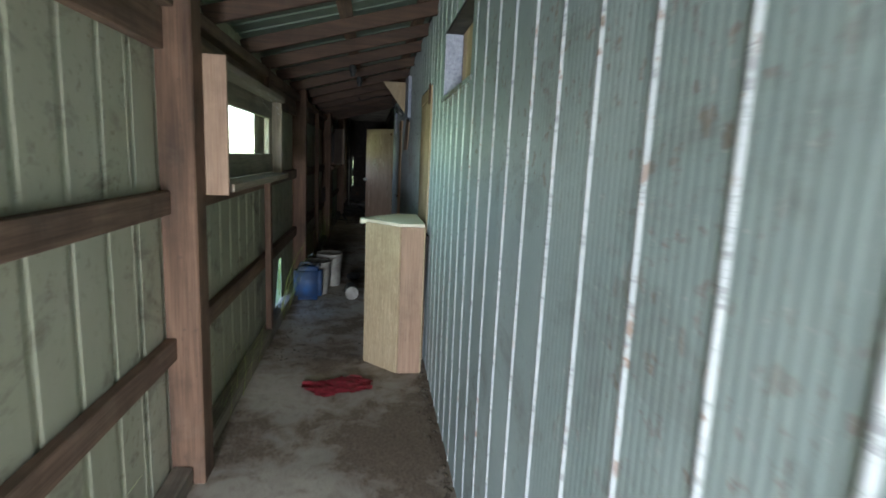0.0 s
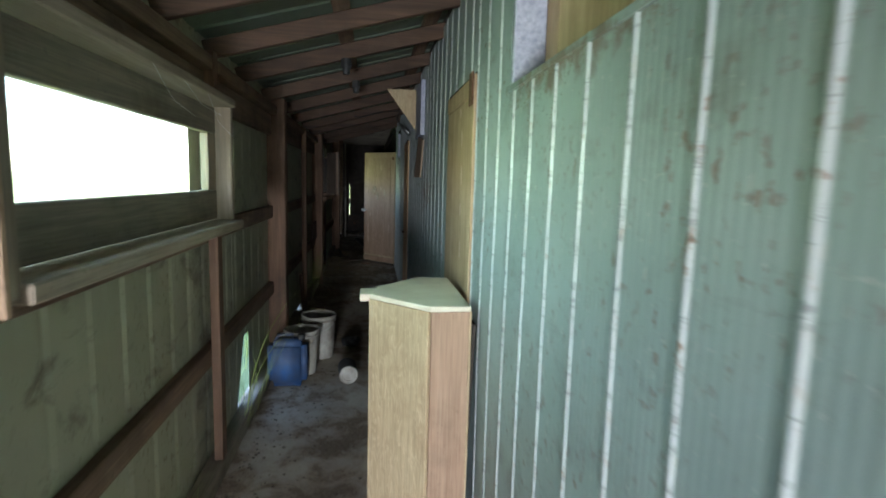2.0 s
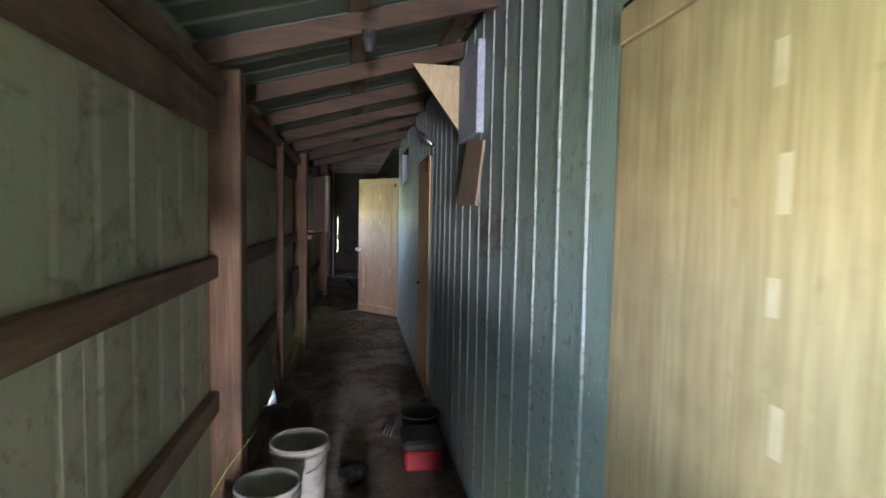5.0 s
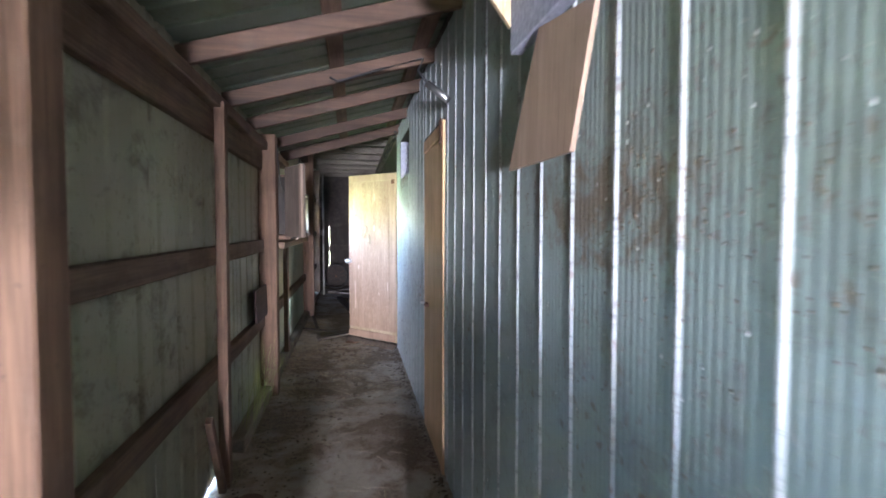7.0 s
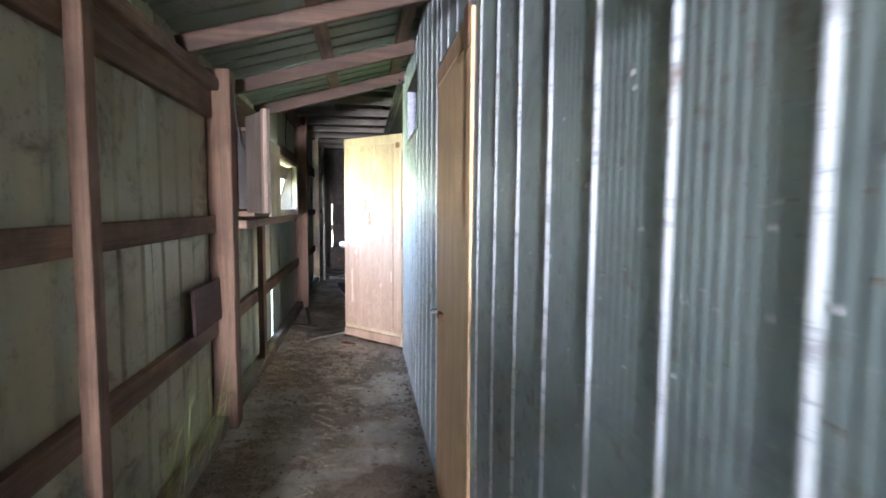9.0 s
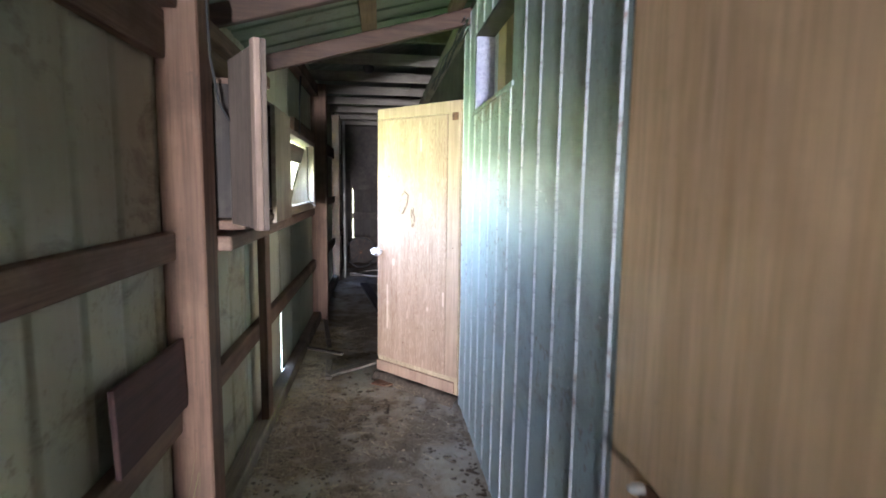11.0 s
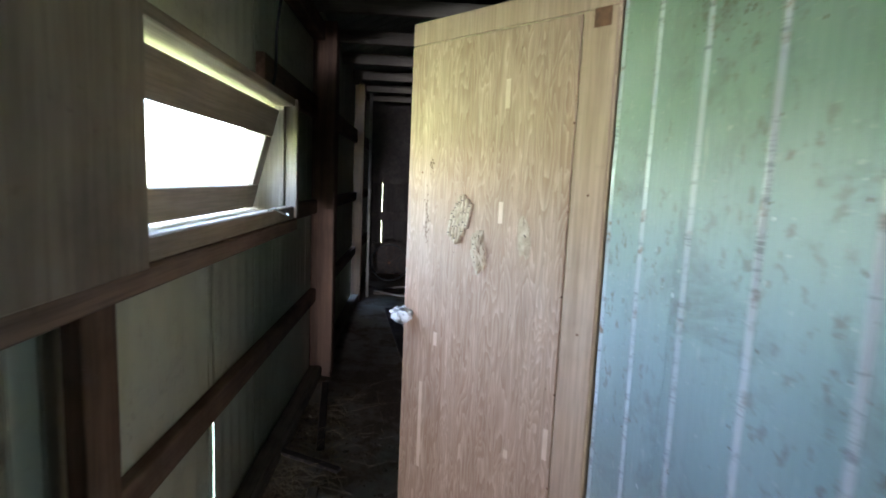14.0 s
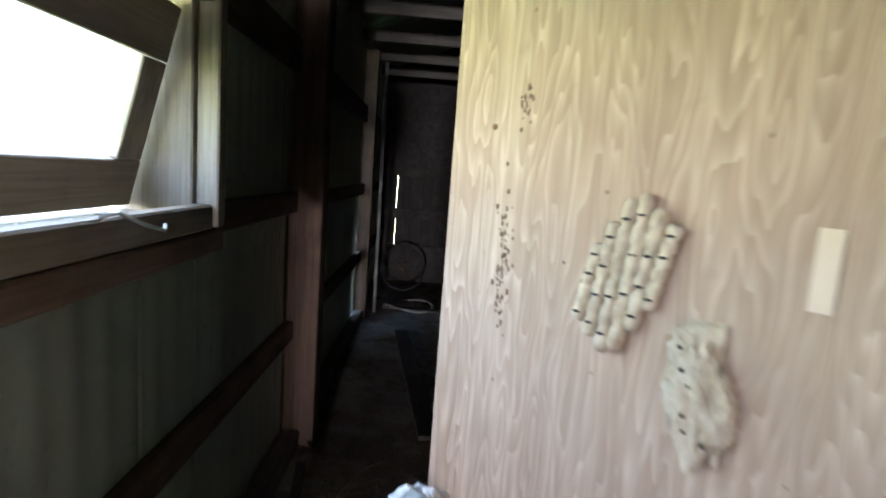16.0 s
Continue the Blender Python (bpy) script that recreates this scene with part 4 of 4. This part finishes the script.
lump = bmesh.new()
bmesh.ops.create_icosphere(lump, subdivisions=4, radius=1.0)
for v in lump.verts:
    c = v.co.copy()
    k = 1 + 0.3 * noise.noise(c * 1.9) + 0.2 * noise.noise(c * 5)
    v.co = Vector((-0.17 + c.x * 0.085 * k, 7.95 + c.y * 0.11 * k, max(0.004, 0.03 + c.z * 0.05 * k)))
tagged(part("rubber_boot_sole", lump, BLACK, smooth=True), "crumpled black rubber scrap on the floor", "scrap")

bm = bmesh.new()
N = 46
gr = []
for j in range(N + 1):
    row = []
    for i in range(N + 1):
        u, v = i / N * 2 - 1, j / N * 2 - 1
        a = math.atan2(v, u)
        r = math.hypot(u, v)
        x, y = -0.15 + u * 0.25, 4.74 + v * 0.16 + 0.03 * math.sin(u * 3)
        z = 0.012 + 0.022 * abs(noise.noise(Vector((x * 9 + y * 4, y * 16, 2)))) + 0.012 * abs(noise.noise(Vector((x * 30, y * 24, 7))))
        row.append((x, y, z, r * (1 + 0.4 * noise.noise(Vector((math.cos(a) * 1.6, math.sin(a) * 1.6, 5))))))
    gr.append(row)
vm = {}
for j in range(N):
    for i in range(N):
        q = [(j, i), (j, i + 1), (j + 1, i + 1), (j + 1, i)]
        if max(gr[a][b][3] for a, b in q) < 0.93:
            bm.faces.new([vm.setdefault(k, bm.verts.new(gr[k[0]][k[1]][:3])) if k not in vm else vm[k] for k in q])
bmesh.ops.solidify(bm, geom=bm.faces[:], thickness=0.004)
loose = [v for v in bm.verts if not v.link_faces]
bmesh.ops.delete(bm, geom=loose, context="VERTS")
tagged(part("red_rag", bm, RED, smooth=True), "flat crumpled red rag on the concrete floor", "rag")

tub = thing("tub", "black rubber tub beside the metal wall", "tub")
part("shell", lathe(((0.0, 0.0), (0.11, 0.0), (0.13, 0.18), (0.138, 0.185), (0.138, 0.195), (0.126, 0.195), (0.105, 0.012), (0.0, 0.01)), Matrix.Translation((0.285, 8.42, 0.006))), BLACK, tub, smooth=True)
CLAY = plain("brown_clay", (0.13, 0.075, 0.055), (0.22, 0.135, 0.10), 0.9, 14.0, 0.4, dirt=(0.12, 0.10, 0.085))
for x, y in ((-0.69, 8.74), (-0.565, 8.90)):
    pot = thing("clay_pot", "brown clay pot standing upside down by the wall", "pot", "clay pots")
    part("shell", lathe(((0.0, 0.13), (0.06, 0.13), (0.065, 0.125), (0.085, 0.03), (0.094, 0.03), (0.096, 0.0), (0.08, 0.0), (0.0, 0.001)), Matrix.Translation((x, y, 0.006))), CLAY, pot, smooth=True)
for k in range(3):
    tagged(part("steel_rod", tube([(0.04 + 0.022 * k, 8.54 - 0.03 * k, 0.012), (0.12 + 0.018 * k, 8.85, 0.012)], 0.006, sides=8), STEEL, smooth=True), "short steel rod lying on the floor", "rod", "steel rods")
beam("board", slab(pose(-0.788, 10.66, 0.84, 0, -2, 0), 0.016, 0.50, 0.25), DARKRED, "dark red board leaning on the girt", "board")
beam("brace", slab(pose(-0.775, 9.16, 0.24, 28, 0, 0), 0.035, 0.05, 0.56), RED_Z, "short red-brown diagonal brace at the stud", "brace")

# ---- bracket, hanging board, lamp tube and cables under the roof ----
br = thing("corner_shelf", "triangular plywood bracket with foam behind it", "bracket")
tri = bmesh.new()
corners = [(0.135, 7.83, 2.40), (0.40, 7.83, 2.40), (0.40, 7.83, 2.045)]
f = tri.faces.new([tri.verts.new(c) for c in corners])
ex = bmesh.ops.extrude_face_region(tri, geom=[f])
bmesh.ops.translate(tri, verts=[v for v in ex["geom"] if isinstance(v, bmesh.types.BMVert)], vec=(0, 0.018, 0))
part("gusset", tri, PINE_Z, br, "bare triangular plywood gusset")
part("foam_board", box(0.405, RW - 0.006, 7.40, 7.85, 1.97, 2.42, 0.004), FOAM, br, "blue-grey foam strip")
HANG = wood("thin_brown_board", (0.30, 0.20, 0.145), (0.42, 0.30, 0.22), "z", dirty=0.25)
hb = bmesh.new()
q = [(0.393, 7.82, 1.617), (0.408, 7.40, 1.618), (0.418, 7.30, 1.92), (0.408, 7.61, 1.965)]
f = hb.faces.new([hb.verts.new(c) for c in q])
ex = bmesh.ops.extrude_face_region(hb, geom=[f])
bmesh.ops.translate(hb, verts=[v for v in ex["geom"] if isinstance(v, bmesh.types.BMVert)], vec=(0.012, 0, 0))
part("loose_board", hb, HANG, br, "loose thin board hanging askew")

lampo = thing("conduit_end", "short grey pipe end with black cable under the roof", "pipe")
part("pipe", tube([(0.335, 9.15, 2.22), (0.428, 9.05, 2.115)], 0.02, sides=12), STEEL, lampo, smooth=True)
part("cable", tube([(0.335, 9.15, 2.22), (0.29, 9.2, 2.30), (0.33, 9.3, 2.40), (0.1, 9.55, 2.40), (-0.15, 9.62, 2.335), (-0.2, 9.63, 2.36)], 0.007, sides=6), BLACK, lampo, smooth=True)
for k, (y, x) in enumerate(((6.36, -0.16), (7.16, -0.12))):
    tagged(part("lamp_holder", rough_up(lathe(((0.0, 0.0), (0.02, 0.0), (0.024, 0.03), (0.034, 0.05), (0.03, 0.09), (0.0, 0.1)), Matrix.Translation((x, y, under(x) - 0.1)), 14), 0.003, 30), BLACK), "old black lamp holder on a rafter", "lamp holder", "lamp holders")
tagged(part("cable", tube([(-0.79, 13.95, 2.55), (-0.78, 13.75, 2.2), (-0.775, 13.72, 2.0), (-0.78, 13.66, 1.88)], 0.008, sides=6), BLACK), "black cable hanging beside the window", "cable")
wires = bmesh.new()
for k in range(5):
    pts = [(RW - 0.03 - 0.02 * (k % 2), 12.2 + 0.25 * i, 2.50 - 0.012 * k + 0.02 * math.sin(i * 1.7 + k)) for i in range(9)]
    t = tube(pts, 0.006, sides=5)
    me = bpy.data.meshes.new("w")
    t.to_mesh(me)
    t.free()
    wires.from_mesh(me)
    bpy.data.meshes.remove(me)
tagged(part("cable_bundle", wires, BLACK), "bundle of old cables along the wall top", "cables")
tagged(part("lamp_holder", lathe(((0.0, 0.0), (0.03, 0.0), (0.05, 0.03), (0.05, 0.06), (0.0, 0.07)), Matrix.Translation((-0.2, 13.95, 2.52)), 16), BLACK), "round ceiling lamp holder on a joist", "lamp holder", "lamp holders")

# ---- far end ----
beam("post", box(LW + 0.004, -0.73, 17.50, 17.64, 0, 2.6), RED_Z, "red-brown square timber post of the passage wall", "post", "wall posts")
tagged(part("pipe", tube([(-0.67, 17.8, 0.0), (-0.68, 17.8, 2.55)], 0.018, sides=10), WHITE, smooth=True), "upright pale pipe at the far post", "pipe")
hose = [(-0.32 + 0.27 * math.cos(a), 18.1 + 0.24 * math.sin(a), 0.03 + 0.02 * math.sin(2 * a)) for a in [2 * math.pi * i / 40 for i in range(41)]]
tagged(part("hose", tube(hose, 0.014, sides=8), WHITE, smooth=True), "loop of white hose lying on the floor", "hose")
beam("plank", slab(pose(-0.2, 16.1, 0.03, 0, 0, 8), 0.12, 2.0, 0.03), DARK_Y, "dark plank lying on the floor", "plank", "loose planks")
beam("plank", slab(pose(-0.30, 13.26, 0.03, 0, 2, -52), 0.07, 0.52, 0.022), GREY_Y, "grey broken plank end on the floor", "plank", "loose planks")
beam("plank", slab(pose(-0.505, 13.25, 0.025, 0, 0, 4), 0.05, 0.44, 0.02), GREY_Y, "grey broken plank end on the floor", "plank", "loose planks")
for x, y, turn, long, tilt in ((-0.60, 13.72, 64, 0.40, 2), (-0.62, 14.3, 8, 0.9, 2)):
    beam("plank", slab(pose(x, y, 0.036, tilt, 0, turn), 0.045, long, 0.018), DARK_Y, "dark broken plank end lying in the straw", "plank", "loose planks")
tagged(part("rusty_plate", rough_up(prism([(-0.16, 12.92), (-0.05, 12.86), (0.02, 12.90), (-0.02, 12.98), (-0.10, 13.01)], 0.010, 0.022), 0.006, 20), RUST), "flat rusty flake of plate on the floor", "plate")
beam("plank", slab(pose(-0.3, 18.0, 0.014, 0, 0, 84), 0.1, 0.6, 0.02), GREY_Y, "grey plank under the hose", "plank", "loose planks")
wheel = thing("bicycle_wheel", "dark spoked wheel leaning at the far end", "wheel")
part("rim", tube([(-0.45 + 0.27 * math.cos(a), 18.9, 0.29 + 0.27 * math.sin(a)) for a in [2 * math.pi * i / 32 for i in range(33)]], 0.014, sides=6), BLACK, wheel, smooth=True)
for k in range(10):
    a = 2 * math.pi * k / 10
    part("spoke", tube([(-0.45, 18.9, 0.29), (-0.45 + 0.26 * math.cos(a), 18.9, 0.29 + 0.26 * math.sin(a))], 0.0015, sides=4), RUST, wheel)
part("hub", lathe(((0.0, -0.03), (0.02, -0.03), (0.02, 0.03), (0.0, 0.03)), pose(-0.45, 18.9, 0.29, 90, 0, 0), 12), RUST, wheel)

# Cross boards added to shorten the daylight gap.
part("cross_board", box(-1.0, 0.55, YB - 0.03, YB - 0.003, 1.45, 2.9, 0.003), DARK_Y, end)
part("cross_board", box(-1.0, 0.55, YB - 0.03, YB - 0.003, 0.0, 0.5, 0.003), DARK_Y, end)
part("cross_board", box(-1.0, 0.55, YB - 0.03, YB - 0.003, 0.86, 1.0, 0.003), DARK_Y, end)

# ---- straw, litter, grass ----


def blades(name, spots, material, label, category, kind="stuff"):
    """Thin bent blades as one mesh; spots: (x, y, z, heading, length, lift, bend, width)."""
    vs, fs = [], []
    for x, y, z, head, length, lift, bend, width in spots:
        p = Vector((x, y, z))
        d = Vector((math.cos(head) * math.cos(lift), math.sin(head) * math.cos(lift), math.sin(lift)))
        side = Vector((-math.sin(head), math.cos(head), 0))
        n = 6
        for i in range(n + 1):
            w = width * (1 - 0.85 * i / n)
            vs += [p - side * w, p + side * w, p + Vector((0, 0, w * 0.8))]
            if i < n:
                b = len(vs) - 3
                fs += [(b, b + 1, b + 4, b + 3), (b + 1, b + 2, b + 5, b + 4), (b + 2, b, b + 3, b + 5)]
            p = p + d * (length / n)
            d = (d + Vector((0, 0, -bend / n)) + side * bend * 0.15 * math.sin(head * 7)).normalized()
    me = bpy.data.meshes.new(name)
    me.from_pydata([tuple(v) for v in vs], [], fs)
    me.materials.append(material)
    return tagged(new(name, me), label, category, kind=kind)


rng = random.Random(11)
spots = []
for k in range(1700):
    y = rng.gauss(12.2, 1.0) if k % 3 else rng.uniform(8.2, 13.6)
    x = -0.78 + abs(rng.gauss(0, 0.33)) if k % 4 else rng.uniform(-0.75, 0.40)
    if -0.8 < x < 0.42:
        spots.append((x, y, 0.012 + 0.02 * rng.random(), rng.uniform(0, 6.28), rng.uniform(0.04, 0.22), rng.uniform(-0.05, 0.18), 0.25, rng.uniform(0.0009, 0.002)))
blades("straw", spots, STRAW, "dry straw scattered on the floor", "straw")
spots = []
for k in range(420):
    spots.append((rng.uniform(-0.75, -0.45), rng.uniform(12.6, 14.6), 0.012, rng.uniform(0, 6.28), rng.uniform(0.1, 0.35), rng.uniform(0, 0.3), 0.3, 0.0022))
blades("straw", spots, STRAW, "dry straw heaped along the wall", "straw")

spots = []
for y0, y1, n, tall in ((6.1, 6.8, 30, 0.85), (9.9, 10.85, 44, 0.72), (4.2, 5.2, 16, 0.5), (11.6, 12.3, 10, 0.45)):
    for k in range(n):
        spots.append((rng.uniform(-0.83, -0.73), rng.uniform(y0, y1), 0.03, rng.uniform(-1.2, 1.6), rng.uniform(0.5, 1.0) * tall, rng.uniform(1.1, 1.5), rng.uniform(0.1, 0.9), rng.uniform(0.0007, 0.0016)))
spots.append((-0.78, 6.3, 0.05, 1.5, 0.95, 1.05, 0.6, 0.005))
spots.append((-0.77, 6.2, 0.05, 1.4, 0.7, 1.0, 0.9, 0.004))
blades("grass", spots, GRASS, "green grass growing in under the siding", "grass")
spots = []
for k in range(1500):
    spots.append((-1.0 - 2.2 * rng.random(), rng.uniform(3, 15), -0.13, rng.uniform(0, 6.28), rng.uniform(0.25, 0.6), rng.uniform(1.0, 1.5), rng.uniform(0.2, 1.0), 0.006))
blades("meadow_grass", spots, GRASS, "long meadow grass outside the siding", "grass")


def litter(name, n, place, size, material, label):
    """Crumbs and flakes as one mesh."""
    vs, fs = [], []
    for k in range(n):
        x, y = place()
        r = size * rng.uniform(0.3, 1.0)
        a = rng.uniform(0, 6.28)
        b = len(vs)
        for i in range(5):
            q = a + i * 1.2566
            rr = r * rng.uniform(0.6, 1.1)
            vs.append((x + rr * math.cos(q), y + rr * math.sin(q), 0.004))
        vs.append((x, y, 0.004 + r * rng.uniform(0.15, 0.4)))
        fs += [(b + i, b + (i + 1) % 5, b + 5) for i in range(5)]
    me = bpy.data.meshes.new(name)
    me.from_pydata(vs, [], fs)
    me.materials.append(material)
    tagged(new(name, me), label, "litter", kind="stuff")


litter("mud_crumbs", 1500, lambda: (-0.78 + abs(rng.gauss(0, 0.28)), rng.uniform(5.2, 15)), 0.014, LITTER, "crumbs of mud and litter on the floor")
litter("mud_crumbs", 800, lambda: (rng.uniform(-0.75, 0.42), rng.uniform(9.8, 13.4)), 0.009, LITTER, "crumbs of mud and litter on the floor")
litter("mud_crumbs", 500, lambda: (RW - 0.02 - abs(rng.gauss(0, 0.03)), rng.uniform(3, 12.4)), 0.02, LITTER, "mud heaped along the metal wall")
litter("mud_clods", 480, lambda: (rng.uniform(-0.75, 0.40), rng.gauss(12.3, 0.8)), 0.026, LITTER, "dark clods of mud and chaff")
litter("pale_flakes", 40, lambda: (rng.uniform(-0.3, 0.4), rng.uniform(10.5, 12.6)), 0.018, MUD, "pale flakes on the floor")


def wall_flecks(n, ys, zs, size, label, material=None):
    """Crumbs of dried mud and rust stuck on the metal wall."""
    vs, fs = [], []
    for k in range(n):
        y, z = ys(), zs()
        r = size * rng.uniform(0.25, 1.0)
        a = rng.uniform(0, 6.28)
        b = len(vs)
        for i in range(5):
            q = a + i * 1.2566
            rr = r * rng.uniform(0.5, 1.2)
            vs.append((RW - 0.001, y + rr * math.cos(q), z + 1.4 * rr * math.sin(q)))
        vs.append((RW - 0.0015 - r * 0.25, y, z))
        fs += [(b + i, b + (i + 1) % 5, b + 5) for i in range(5)]
    me = bpy.data.meshes.new("wall_flecks")
    me.from_pydata(vs, [], fs)
    me.materials.append(material or FLECK)
    tagged(new("mud_flecks", me), label, "mud flecks", kind="stuff")


FLECK = plain("brown_flecks", (0.11, 0.062, 0.036), (0.20, 0.125, 0.078), 0.95, 50.0, 0.6)
wall_flecks(260, lambda: rng.gauss(7.42, 0.15), lambda: rng.gauss(1.56, 0.06), 0.0028, "mud and rust smeared below the loose board")
wall_flecks(200, lambda: rng.uniform(6.7, 7.7), lambda: rng.gauss(1.40, 0.13), 0.003, "mud and rust smeared below the loose board")
wall_flecks(420, lambda: rng.uniform(3.62, 4.66), lambda: 1.885 - abs(rng.gauss(0, 0.04)), 0.0035, "rust and mud under the high opening")
wall_flecks(260, lambda: rng.choice((3.585, 3.796, 4.008, 4.22, 4.43)) + rng.gauss(0, 0.012), lambda: 1.86 - abs(rng.gauss(0, 0.35)), 0.003, "rust and mud under the high opening")
wall_flecks(420, lambda: rng.uniform(11.15, 12.12), lambda: 1.93 - abs(rng.gauss(0, 0.07)), 0.0035, "rust and mud under the high opening")
wall_flecks(420, lambda: rng.choice((11.4, 11.63, 11.84, 12.05, 12.26, 12.44)) + rng.gauss(0, 0.012), lambda: rng.uniform(0.2, 1.95), 0.003, "mud specks along the ribs")
wall_flecks(420, lambda: rng.uniform(5.9, 9.2), lambda: rng.uniform(0.1, 2.0), 0.0045, "pale dried specks on the metal wall", BAG)
wall_flecks(90, lambda: rng.uniform(10.2, 12.3), lambda: rng.uniform(0.1, 1.6), 0.005, "pale dried specks on the metal wall", BAG)
wall_flecks(500, lambda: rng.gauss(7.35, 0.28), lambda: 1.60 - abs(rng.gauss(0, 0.16)), 0.004, "mud and rust smeared below the loose board")
wall_flecks(700, lambda: rng.uniform(2.2, 12.4), lambda: rng.uniform(0.1, 2.3), 0.0025, "scattered mud specks on the metal wall")



def door_flecks(n):
    vs, fs = [], []
    for k in range(n):
        u, z = rng.uniform(0.02, 0.77), 0.165 + abs(rng.gauss(0, 0.03)) if k % 2 else rng.uniform(0.2, 2.0)
        r = rng.uniform(0.0007, 0.0018)
        if k % 4 == 0:
            u, z, r = rng.gauss(0.668, 0.007), rng.gauss(1.375, 0.045), rng.uniform(0.001, 0.003)
        elif k % 16 == 1:
            u, z, r = rng.gauss(0.655, 0.006), rng.gauss(1.57, 0.012), rng.uniform(0.001, 0.003)
        b = len(vs)
        for i in range(5):
            q = rng.random() + i * 1.2566
            vs.append(tuple(DM @ Vector((u + r * math.cos(q), 0.0042, z + 1.6 * r * math.sin(q)))))
        vs.append(tuple(DM @ Vector((u, 0.0052 + r * 0.4, z))))
        fs += [(b + i, b + (i + 1) % 5, b + 5) for i in range(5)]
    me = bpy.data.meshes.new("door_flecks")
    me.from_pydata(vs, [], fs)
    me.materials.append(FLECK)
    tagged(new("mud_flecks", me), "mud specks splashed on the plywood door", "mud flecks", kind="stuff")


door_flecks(300)
